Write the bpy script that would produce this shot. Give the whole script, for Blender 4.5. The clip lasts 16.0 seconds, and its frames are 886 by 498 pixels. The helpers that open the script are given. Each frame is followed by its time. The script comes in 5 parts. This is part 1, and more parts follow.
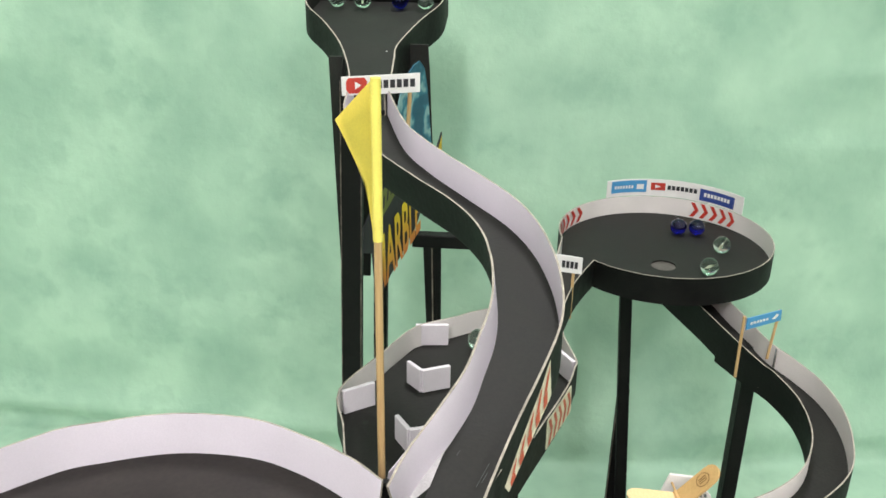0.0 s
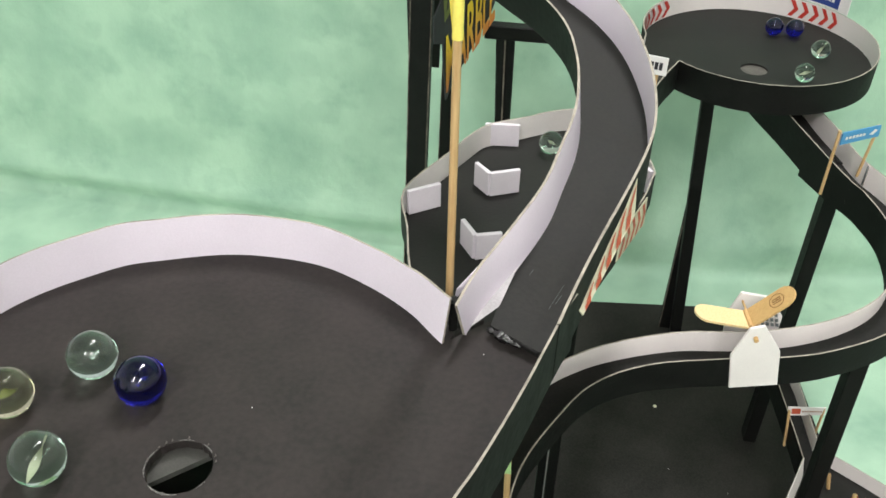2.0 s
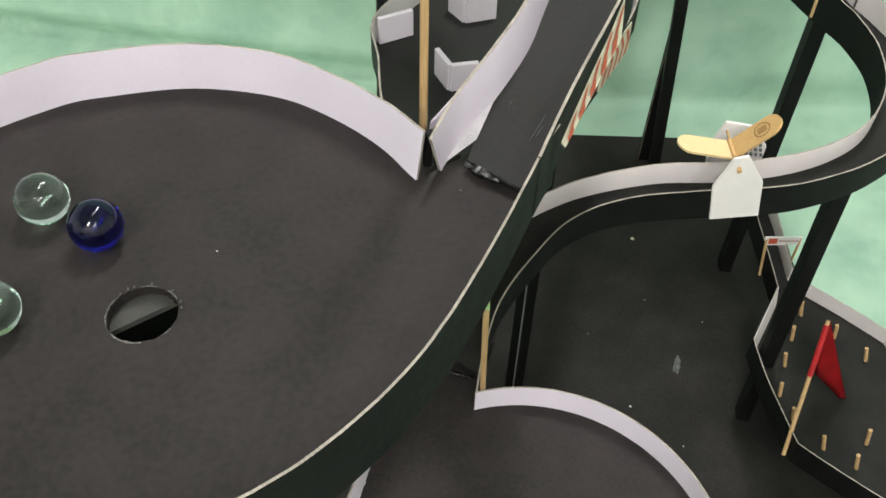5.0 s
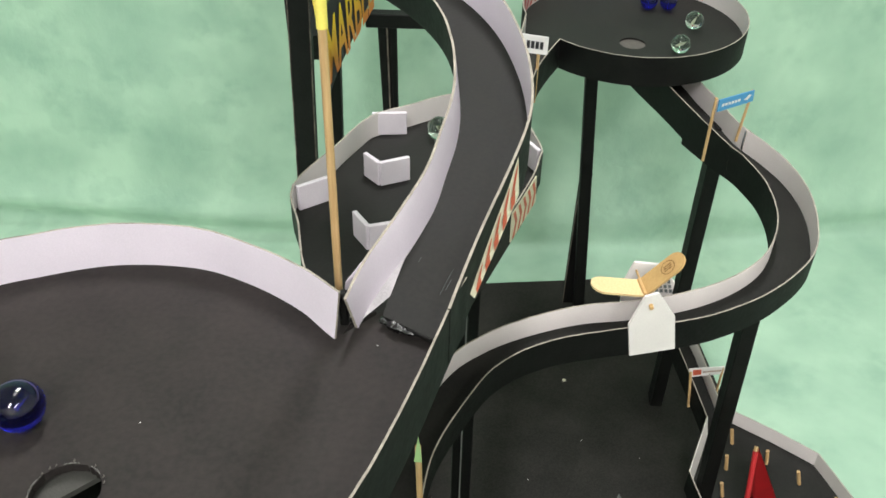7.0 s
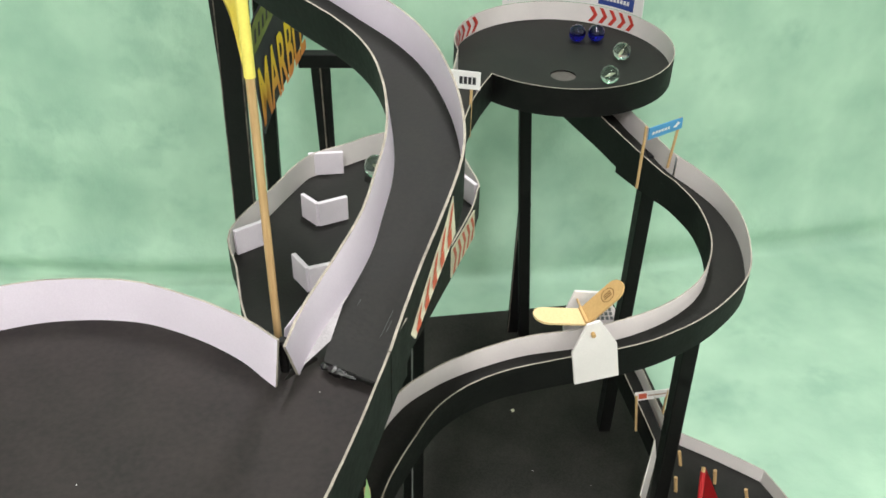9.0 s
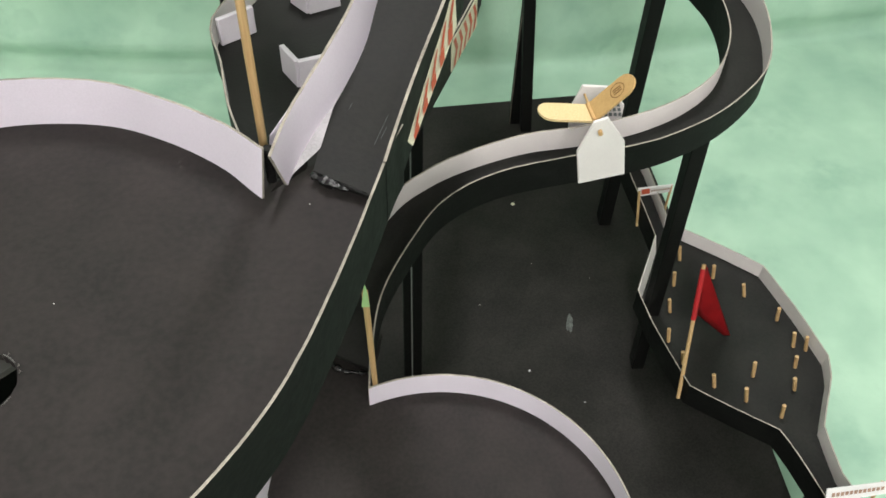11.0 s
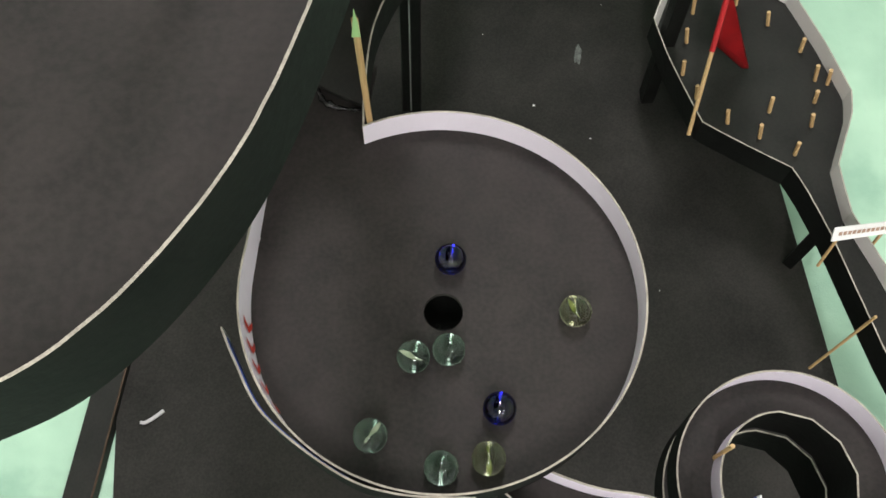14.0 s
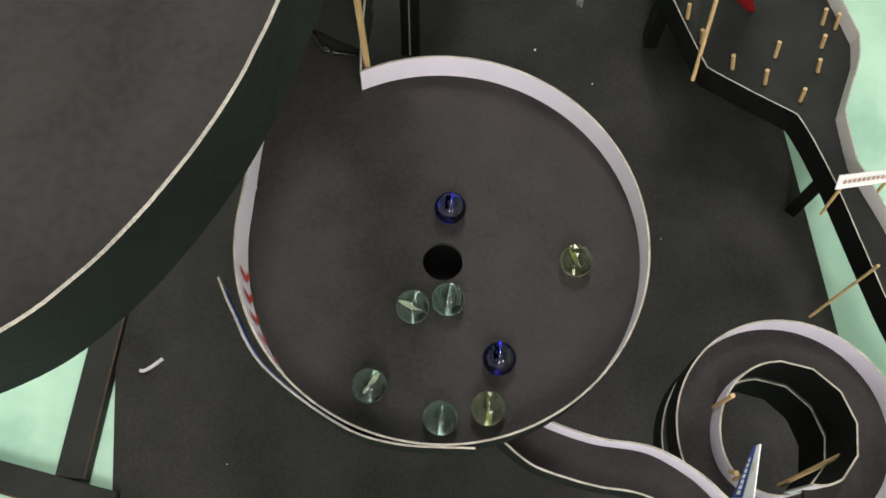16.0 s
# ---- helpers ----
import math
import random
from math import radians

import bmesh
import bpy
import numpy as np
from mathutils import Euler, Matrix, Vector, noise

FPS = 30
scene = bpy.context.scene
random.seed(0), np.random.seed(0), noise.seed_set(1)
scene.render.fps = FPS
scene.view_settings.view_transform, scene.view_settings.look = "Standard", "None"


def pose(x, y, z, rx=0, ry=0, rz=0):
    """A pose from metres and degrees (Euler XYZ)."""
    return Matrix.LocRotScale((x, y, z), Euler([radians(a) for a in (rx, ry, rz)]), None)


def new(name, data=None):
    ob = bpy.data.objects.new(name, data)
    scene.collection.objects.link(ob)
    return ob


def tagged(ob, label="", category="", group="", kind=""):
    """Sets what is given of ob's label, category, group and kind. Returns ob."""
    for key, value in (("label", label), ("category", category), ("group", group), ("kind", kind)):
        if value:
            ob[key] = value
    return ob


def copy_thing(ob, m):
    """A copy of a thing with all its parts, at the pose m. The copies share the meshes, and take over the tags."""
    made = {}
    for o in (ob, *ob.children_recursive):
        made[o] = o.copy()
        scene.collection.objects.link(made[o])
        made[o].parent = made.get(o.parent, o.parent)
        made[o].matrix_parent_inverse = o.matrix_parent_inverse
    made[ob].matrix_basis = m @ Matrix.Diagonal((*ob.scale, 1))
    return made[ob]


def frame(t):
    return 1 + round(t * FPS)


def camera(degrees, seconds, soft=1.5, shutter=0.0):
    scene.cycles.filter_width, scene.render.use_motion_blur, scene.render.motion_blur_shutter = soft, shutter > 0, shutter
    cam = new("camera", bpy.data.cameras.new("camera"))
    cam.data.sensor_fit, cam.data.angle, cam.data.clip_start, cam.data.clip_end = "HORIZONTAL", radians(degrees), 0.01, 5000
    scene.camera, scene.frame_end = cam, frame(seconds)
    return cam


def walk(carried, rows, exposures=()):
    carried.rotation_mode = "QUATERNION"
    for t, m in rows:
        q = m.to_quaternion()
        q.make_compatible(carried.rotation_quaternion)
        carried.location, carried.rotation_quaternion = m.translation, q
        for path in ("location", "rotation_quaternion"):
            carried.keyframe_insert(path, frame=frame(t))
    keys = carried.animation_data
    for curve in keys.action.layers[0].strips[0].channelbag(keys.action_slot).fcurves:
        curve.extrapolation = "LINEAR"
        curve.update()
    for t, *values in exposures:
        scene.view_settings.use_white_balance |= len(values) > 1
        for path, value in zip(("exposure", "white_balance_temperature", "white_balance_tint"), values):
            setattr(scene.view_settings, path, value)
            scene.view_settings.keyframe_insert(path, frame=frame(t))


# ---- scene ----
SOFT = 1.6
EXPOSURES = ((0.0, 0.05), (2.0, 0.07), (3.0, -0.13), (5.5, -0.06), (6.5, 0.0), (8.0, 0.07), (9.5, 0.02), (12.0, -0.19), (12.5, -0.19), (13.5, -0.05), (14.5, -0.04), (16.0, -0.07))
LAMPS = ((0.0, 0.42, 4, 0.5), (-0.32, -1.52, 48, 1.2), (0.85, -1.55, 25, 1.2), (0.10, 1.25, 33, 0.7))
cam = camera(52.13, 16.0, soft=SOFT)
ROWS = [
    (0.0, -0.0004, -0.0267, 0.7152, 65.94, -0.67, 4.46),
    (0.5, -0.0021, -0.0261, 0.7160, 65.85, -0.79, 4.37),
    (1.0, -0.0016, -0.0270, 0.7184, 65.71, -0.81, 4.52),
    (1.5, -0.0020, -0.0229, 0.7148, 63.89, -0.89, 5.44),
    (2.0, -0.0091, 0.0014, 0.7067, 52.58, -1.06, 9.10),
    (2.5, -0.0110, -0.0000, 0.7007, 47.21, -1.24, 9.92),
    (3.0, -0.0107, 0.0031, 0.6976, 45.04, -1.10, 10.09),
    (5.5, -0.0094, 0.0148, 0.6943, 42.30, -1.28, 5.95),
    (6.0, -0.0064, 0.0137, 0.6973, 44.47, -1.24, 4.52),
    (6.5, -0.0048, 0.0072, 0.7021, 48.26, -1.15, 3.46),
    (7.0, -0.0022, 0.0046, 0.7047, 52.07, -1.06, 1.71),
    (7.5, -0.0008, 0.0004, 0.7080, 55.07, -1.00, 0.55),
    (8.0, 0.0007, -0.0006, 0.7106, 56.25, -1.00, -0.09),
    (8.5, 0.0008, 0.0024, 0.7094, 56.09, -1.01, -1.71),
    (9.0, 0.0001, 0.0059, 0.7075, 54.17, -1.15, -2.60),
    (9.5, 0.0006, 0.0131, 0.7053, 50.43, -1.20, -2.63),
    (12.0, 0.0018, 0.0370, 0.6857, 33.90, -1.30, -2.45),
    (12.5, 0.0028, 0.0419, 0.6791, 30.04, -1.27, -2.42),
    (13.0, 0.0045, 0.0459, 0.6748, 27.27, -1.18, -2.35),
    (13.5, 0.0034, 0.0483, 0.6703, 25.32, -1.32, -2.39),
    (14.0, 0.0042, 0.0499, 0.6689, 23.80, -1.25, -2.38),
    (14.5, 0.0044, 0.0516, 0.6674, 22.55, -1.24, -2.38),
    (15.0, 0.0040, 0.0523, 0.6655, 21.63, -1.30, -2.35),
    (15.5, 0.0044, 0.0537, 0.6641, 20.74, -1.29, -2.35),
    (16.0, 0.0043, 0.0537, 0.6635, 20.39, -1.31, -2.38),
]
walk(cam, [(t, pose(x, y, z, rx, ry, rz)) for t, x, y, z, rx, ry, rz in ROWS], EXPOSURES)
# ---- light, room air ----
world = bpy.data.worlds.new("room_air")
world.use_nodes = True
scene.world = world
world.node_tree.nodes["Background"].inputs[0].default_value = (0.9, 0.95, 1.0, 1)
world.node_tree.nodes["Background"].inputs[1].default_value = 0.05


def ceiling_lamp(x, y, watts, length):
    data = bpy.data.lights.new("tube_light", "AREA")
    data.shape, data.size, data.size_y, data.energy = "RECTANGLE", length, 0.20, watts
    data.color = (1.0, 0.962, 0.972)
    ob = new("tube_light", data)
    ob.matrix_basis = pose(x, y, 2.33, 0, 0, 80)
    return ob


for lamp in LAMPS:
    ceiling_lamp(*lamp)


# ---- materials ----
def node_material(name, color, rough=0.6, vary=0.12, scale=60.0, fine=900.0, bump=0.15, spec=0.4, metal=0.0, tint=None, depth=0.0006):
    """Two scales of noise in colour, roughness and relief."""
    m = bpy.data.materials.new(name)
    m.use_nodes = True
    nt = m.node_tree
    b = nt.nodes["Principled BSDF"]
    co = nt.nodes.new("ShaderNodeTexCoord")
    big = nt.nodes.new("ShaderNodeTexNoise")
    big.inputs["Scale"].default_value, big.inputs["Detail"].default_value = scale, 4
    small = nt.nodes.new("ShaderNodeTexNoise")
    small.inputs["Scale"].default_value, small.inputs["Detail"].default_value = fine, 3
    for n in (big, small):
        nt.links.new(co.outputs["Object"], n.inputs["Vector"])
    mix = nt.nodes.new("ShaderNodeMix")
    mix.data_type = "RGBA"
    dark = tint if tint else tuple(c * (1 - 2 * vary) for c in color)
    mix.inputs[6].default_value = (*dark, 1)
    mix.inputs[7].default_value = (*[min(1, c * (1 + vary)) for c in color], 1)
    add = nt.nodes.new("ShaderNodeMath")
    add.operation = "MULTIPLY_ADD"
    grain = nt.nodes.new("ShaderNodeMapRange")
    grain.inputs["From Min"].default_value, grain.inputs["From Max"].default_value = 0.34, 0.66
    nt.links.new(small.outputs["Fac"], grain.inputs["Value"])
    nt.links.new(grain.outputs[0], add.inputs[0])
    add.inputs[1].default_value = 0.4
    ramp = nt.nodes.new("ShaderNodeMapRange")
    ramp.inputs["From Min"].default_value, ramp.inputs["From Max"].default_value = 0.3, 0.7
    nt.links.new(big.outputs["Fac"], ramp.inputs["Value"])
    sc = nt.nodes.new("ShaderNodeMath")
    sc.operation = "MULTIPLY"
    sc.inputs[1].default_value = 0.6
    nt.links.new(ramp.outputs[0], sc.inputs[0])
    nt.links.new(sc.outputs[0], add.inputs[2])
    nt.links.new(add.outputs[0], mix.inputs[0])
    nt.links.new(mix.outputs[2], b.inputs["Base Color"])
    rr = nt.nodes.new("ShaderNodeMapRange")
    rr.inputs["To Min"].default_value, rr.inputs["To Max"].default_value = rough - 0.08, min(1, rough + 0.08)
    nt.links.new(add.outputs[0], rr.inputs["Value"])
    nt.links.new(rr.outputs[0], b.inputs["Roughness"])
    b.inputs["Specular IOR Level"].default_value, b.inputs["Metallic"].default_value = spec, metal
    bp = nt.nodes.new("ShaderNodeBump")
    bp.inputs["Strength"].default_value, bp.inputs["Distance"].default_value = bump, depth
    nt.links.new(add.outputs[0], bp.inputs["Height"])
    nt.links.new(bp.outputs[0], b.inputs["Normal"])
    return m


def wood_material(name, light, dark, rough=0.55):
    m = bpy.data.materials.new(name)
    m.use_nodes = True
    nt = m.node_tree
    b = nt.nodes["Principled BSDF"]
    co = nt.nodes.new("ShaderNodeTexCoord")
    mp = nt.nodes.new("ShaderNodeMapping")
    mp.inputs["Scale"].default_value = (900, 900, 45)
    n = nt.nodes.new("ShaderNodeTexNoise")
    n.inputs["Scale"].default_value, n.inputs["Detail"].default_value = 1.0, 5
    nt.links.new(co.outputs["Object"], mp.inputs["Vector"])
    nt.links.new(mp.outputs[0], n.inputs["Vector"])
    cr = nt.nodes.new("ShaderNodeValToRGB")
    cr.color_ramp.elements[0].position, cr.color_ramp.elements[0].color = 0.3, (*dark, 1)
    cr.color_ramp.elements[1].position, cr.color_ramp.elements[1].color = 0.7, (*light, 1)
    nt.links.new(n.outputs["Fac"], cr.inputs[0])
    nt.links.new(cr.outputs[0], b.inputs["Base Color"])
    b.inputs["Roughness"].default_value = rough
    bp = nt.nodes.new("ShaderNodeBump")
    bp.inputs["Strength"].default_value, bp.inputs["Distance"].default_value = 0.2, 0.0003
    nt.links.new(n.outputs["Fac"], bp.inputs["Height"])
    nt.links.new(bp.outputs[0], b.inputs["Normal"])
    return m


def glass_material(name, color, rough=0.02):
    m = bpy.data.materials.new(name)
    m.use_nodes = True
    b = m.node_tree.nodes["Principled BSDF"]
    b.inputs["Base Color"].default_value = (*color, 1)
    b.inputs["Transmission Weight"].default_value = 1.0
    b.inputs["Roughness"].default_value, b.inputs["IOR"].default_value = rough, 1.5
    return m


BLACK = node_material("black_card", (0.0278, 0.0232, 0.0216), 0.68, 0.28, 44, 420, 0.14, 0.25)
BLACK_OUT = node_material("black_paint_outside", (0.0046, 0.0050, 0.0042), 0.64, 0.48, 85, 330, 0.25, 0.2)
BLACK_BASE = node_material("black_board", (0.0150, 0.0150, 0.0128), 0.64, 0.36, 34, 500, 0.2, 0.26)
BLACK_FRONT = node_material("black_base_board", (0.0268, 0.0252, 0.0225), 0.70, 0.32, 18, 600, 0.15, 0.14)
POST = node_material("black_post_paint", (0.0058, 0.0058, 0.0052), 0.55, 0.4, 70, 900, 0.4, 0.22)
WHITE = node_material("white_card", (0.82, 0.757, 0.838), 0.55, 0.035, 30, 1500, 0.1, 0.35)
WARM_WHITE = node_material("warm_white_card", (0.79, 0.745, 0.725), 0.55, 0.05, 30, 1500, 0.1, 0.35)
EDGE = node_material("cut_card_edge", (0.42, 0.38, 0.32), 0.8, 0.26, 140, 1800, 0.5, 0.2)
PANEL = node_material("white_foam_panel", (0.75, 0.70, 0.75), 0.6, 0.05, 60, 1500, 0.1, 0.3)
PAPER = node_material("white_paper", (0.80, 0.78, 0.77), 0.6, 0.05, 70, 1500, 0.1, 0.3)
RED = node_material("red_print", (0.55, 0.05, 0.035), 0.5, 0.12, 120, 1500, 0.1, 0.35)
RED_FLAG = node_material("red_flag_paper", (0.46, 0.016, 0.020), 0.55, 0.15, 90, 1500, 0.15, 0.3)
ORANGE_RED = node_material("faded_red_print", (0.52, 0.10, 0.05), 0.5, 0.12, 120, 1500, 0.1, 0.35)
CREAM = node_material("cream_paper", (0.66, 0.62, 0.47), 0.6, 0.08, 90, 1500, 0.1, 0.3)
SKY_BLUE = node_material("light_blue_print", (0.07, 0.30, 0.58), 0.5, 0.08, 120, 1500, 0.05, 0.35)
NAVY = node_material("dark_blue_print", (0.035, 0.065, 0.27), 0.5, 0.08, 120, 1500, 0.05, 0.35)
INK = node_material("dark_ink", (0.03, 0.03, 0.035), 0.5, 0.1, 120, 1500, 0.05, 0.35)
BROWN_INK = node_material("faded_brown_print", (0.42, 0.27, 0.20), 0.6, 0.2, 200, 1500, 0.05, 0.3)
GREY_INK = node_material("grey_ink", (0.16, 0.18, 0.18), 0.6, 0.2, 200, 1500, 0.05, 0.3)
YELLOW = node_material("yellow_paper", (0.85, 0.72, 0.15), 0.5, 0.06, 60, 1500, 0.1, 0.35)
YELLOW_INK = node_material("yellow_ink", (0.72, 0.52, 0.03), 0.5, 0.1, 120, 1500, 0.05, 0.35)


def fire_material():
    """Print that runs from yellow at the head of the letters to orange at their foot."""
    m = node_material("yellow_to_orange_print", (0.72, 0.52, 0.03), 0.5, 0.1, 120, 1500, 0.05, 0.35)
    nt = m.node_tree
    co, sep, ramp = nt.nodes.new("ShaderNodeTexCoord"), nt.nodes.new("ShaderNodeSeparateXYZ"), nt.nodes.new("ShaderNodeValToRGB")
    along = nt.nodes.new("ShaderNodeMath")
    along.operation = "MULTIPLY_ADD"
    nt.links.new(co.outputs["Object"], sep.inputs[0])
    nt.links.new(sep.outputs["Y"], along.inputs[0])
    along.inputs[1].default_value = -0.36
    nt.links.new(sep.outputs["Z"], along.inputs[2])
    fit = nt.nodes.new("ShaderNodeMapRange")
    fit.inputs["From Min"].default_value, fit.inputs["From Max"].default_value = 0.012, 0.057
    nt.links.new(along.outputs[0], fit.inputs["Value"])
    nt.links.new(fit.outputs[0], ramp.inputs[0])
    e = ramp.color_ramp.elements
    e[0].color, e[1].color = (0.62, 0.20, 0.05, 1), (0.80, 0.62, 0.03, 1)
    nt.links.new(ramp.outputs[0], nt.nodes["Principled BSDF"].inputs["Base Color"])
    return m


FIRE_INK = fire_material()
OLIVE = node_material("olive_print", (0.20, 0.24, 0.06), 0.5, 0.2, 120, 1500, 0.05, 0.35)


def swirl_material():
    """Printed water: teal with pale foamy swirls."""
    m = node_material("teal_wave_print", (0.015, 0.14, 0.19), 0.45, 0.3, 150, 1500, 0.05, 0.35)
    nt = m.node_tree
    co, wave, ramp = nt.nodes.new("ShaderNodeTexCoord"), nt.nodes.new("ShaderNodeTexWave"), nt.nodes.new("ShaderNodeValToRGB")
    wave.inputs["Scale"].default_value, wave.inputs["Distortion"].default_value = 11.0, 9.0
    wave.inputs["Detail"].default_value, wave.inputs["Detail Scale"].default_value = 3.0, 3.2
    nt.links.new(co.outputs["Object"], wave.inputs["Vector"])
    nt.links.new(wave.outputs["Fac"], ramp.inputs[0])
    e = ramp.color_ramp.elements
    e[0].position, e[0].color = 0.25, (0.008, 0.085, 0.15, 1)
    e[1].position, e[1].color = 0.98, (0.26, 0.44, 0.46, 1)
    mid = e.new(0.66)
    mid.color = (0.018, 0.17, 0.25, 1)
    nt.links.new(ramp.outputs[0], nt.nodes["Principled BSDF"].inputs["Base Color"])
    return m


TEAL = swirl_material()
LIME = node_material("pale_green_paper", (0.40, 0.62, 0.28), 0.6, 0.08, 90, 1500, 0.1, 0.3)
GLUE = node_material("shiny_black_glue", (0.005, 0.005, 0.005), 0.24, 0.1, 200, 900, 0.6, 0.6)
STICK = wood_material("pale_stick_wood", (0.60, 0.41, 0.20), (0.44, 0.27, 0.115))
ICE_STICK = wood_material("cream_stick_wood", (0.80, 0.62, 0.33), (0.72, 0.53, 0.26))
TAN_STICK = wood_material("tan_stick_wood", (0.62, 0.40, 0.17), (0.54, 0.33, 0.13))
BURNT = node_material("branded_brown", (0.22, 0.11, 0.04), 0.6, 0.15, 200, 1500, 0.2, 0.2)
TORN = node_material("torn_grey_paper", (0.17, 0.165, 0.155), 0.8, 0.5, 900, 2500, 0.3, 0.2, tint=(0.02, 0.02, 0.02))
BARE_CARD = node_material("bare_grey_card", (0.062, 0.062, 0.055), 0.7, 0.15, 120, 1500, 0.2, 0.3)
GREY_CARD = node_material("grey_card", (0.11, 0.10, 0.09), 0.7, 0.2, 120, 1500, 0.2, 0.3)
PLANK_EDGE = node_material("raw_brown_edge", (0.075, 0.048, 0.033), 0.7, 0.3, 150, 1500, 0.3, 0.2)
WORN = node_material("scraped_paint", (0.20, 0.17, 0.14), 0.8, 0.55, 110, 700, 0.4, 0.2, tint=(0.012, 0.011, 0.010))
# White paper toned down: the chute flap's tilt shade is put into this grey.
FLAP = node_material("greyed_white_paper", (0.48, 0.46, 0.47), 0.6, 0.15, 120, 1500, 0.2, 0.3)
SMEAR = node_material("dried_glue", (0.105, 0.115, 0.105), 0.6, 0.45, 190, 900, 0.3, 0.3, tint=(0.030, 0.031, 0.028))
WALLPAINT = node_material("white_wall_paint", (0.75, 0.74, 0.71), 0.8, 0.04, 2, 60, 0.1, 0.2)


def cloth_material():
    """Mint green cloth: dabbed darker spots on a soft ground, faint weave and creases."""
    m = bpy.data.materials.new("mint_green_cloth")
    m.use_nodes = True
    nt = m.node_tree
    b = nt.nodes["Principled BSDF"]
    co = nt.nodes.new("ShaderNodeTexCoord")
    n1 = nt.nodes.new("ShaderNodeTexNoise")
    n1.inputs["Scale"].default_value, n1.inputs["Detail"].default_value, n1.inputs["Roughness"].default_value = 12.0, 3, 0.45
    n1.inputs["Distortion"].default_value = 0.2
    n2 = nt.nodes.new("ShaderNodeTexNoise")
    n2.inputs["Scale"].default_value, n2.inputs["Detail"].default_value = 55.0, 4
    n3 = nt.nodes.new("ShaderNodeTexNoise")
    n3.inputs["Scale"].default_value, n3.inputs["Detail"].default_value = 700.0, 2
    for n in (n1, n2, n3):
        nt.links.new(co.outputs["Object"], n.inputs["Vector"])
    long = nt.nodes.new("ShaderNodeMapping")
    long.inputs["Scale"].default_value = (4.0, 4.0, 4.0)
    long.inputs["Rotation"].default_value = (0, 0, -0.06)
    n4 = nt.nodes.new("ShaderNodeTexNoise")
    n4.inputs["Scale"].default_value, n4.inputs["Detail"].default_value = 1.0, 4
    nt.links.new(co.outputs["Object"], long.inputs["Vector"])
    nt.links.new(long.outputs[0], n4.inputs["Vector"])
    fold = nt.nodes.new("ShaderNodeMath")
    fold.operation = "MULTIPLY_ADD"
    nt.links.new(n4.outputs["Fac"], fold.inputs[0])
    fold.inputs[1].default_value = 0.42
    a = nt.nodes.new("ShaderNodeMath")
    a.operation = "MULTIPLY_ADD"
    nt.links.new(n2.outputs["Fac"], a.inputs[0])
    a.inputs[1].default_value = 0.18
    nt.links.new(n1.outputs["Fac"], fold.inputs[2])
    nt.links.new(fold.outputs[0], a.inputs[2])
    cr = nt.nodes.new("ShaderNodeValToRGB")
    e = cr.color_ramp.elements
    e[0].position, e[0].color = 0.0, (*CLOTH_DARK, 1)
    e[1].position, e[1].color = 1.0, (*CLOTH_LIGHT, 1)
    fit = nt.nodes.new("ShaderNodeMapRange")
    fit.inputs["From Min"].default_value, fit.inputs["From Max"].default_value = 0.50, 1.06
    warp = nt.nodes.new("ShaderNodeMix")
    warp.data_type = "VECTOR"
    warp.inputs[0].default_value = 0.055
    nt.links.new(co.outputs["Object"], warp.inputs[4])
    nt.links.new(n2.outputs["Color"], warp.inputs[5])
    tall = nt.nodes.new("ShaderNodeMapping")
    tall.inputs["Scale"].default_value = (0.50, 0.8, 1.05)
    nt.links.new(warp.outputs[1], tall.inputs["Vector"])
    dab = nt.nodes.new("ShaderNodeTexVoronoi")
    dab.feature = "SMOOTH_F1"
    dab.inputs["Scale"].default_value, dab.inputs["Smoothness"].default_value = 15.0, 0.6
    nt.links.new(tall.outputs[0], dab.inputs["Vector"])
    spot = nt.nodes.new("ShaderNodeMapRange")
    spot.interpolation_type = "SMOOTHSTEP"
    spot.inputs["From Min"].default_value, spot.inputs["From Max"].default_value = 0.10, 0.50
    spot.inputs["To Min"].default_value, spot.inputs["To Max"].default_value = -0.22, 0.05
    nt.links.new(dab.outputs["Distance"], spot.inputs["Value"])
    mask = nt.nodes.new("ShaderNodeMapRange")
    mask.inputs["From Min"].default_value, mask.inputs["From Max"].default_value = 0.38, 0.56
    nt.links.new(n4.outputs["Fac"], mask.inputs["Value"])
    dabs = nt.nodes.new("ShaderNodeMath")
    dabs.operation = "MULTIPLY_ADD"
    nt.links.new(spot.outputs[0], dabs.inputs[0])
    nt.links.new(mask.outputs[0], dabs.inputs[1])
    nt.links.new(a.outputs[0], dabs.inputs[2])
    blot = nt.nodes.new("ShaderNodeTexVoronoi")
    blot.feature = "SMOOTH_F1"
    blot.inputs["Scale"].default_value, blot.inputs["Smoothness"].default_value = 21.0, 0.2
    soft = nt.nodes.new("ShaderNodeMix")
    soft.data_type = "VECTOR"
    soft.inputs[0].default_value = 0.016
    nt.links.new(co.outputs["Object"], soft.inputs[4])
    nt.links.new(n2.outputs["Color"], soft.inputs[5])
    nt.links.new(soft.outputs[1], blot.inputs["Vector"])
    edge = nt.nodes.new("ShaderNodeMapRange")
    edge.interpolation_type = "SMOOTHSTEP"
    edge.inputs["From Min"].default_value, edge.inputs["From Max"].default_value = 0.28, 0.40
    edge.inputs["To Min"].default_value, edge.inputs["To Max"].default_value = -0.11, 0.03
    nt.links.new(blot.outputs["Distance"], edge.inputs["Value"])
    where = nt.nodes.new("ShaderNodeMapRange")
    where.inputs["From Min"].default_value, where.inputs["From Max"].default_value = 0.10, -0.15
    spread = nt.nodes.new("ShaderNodeSeparateXYZ")
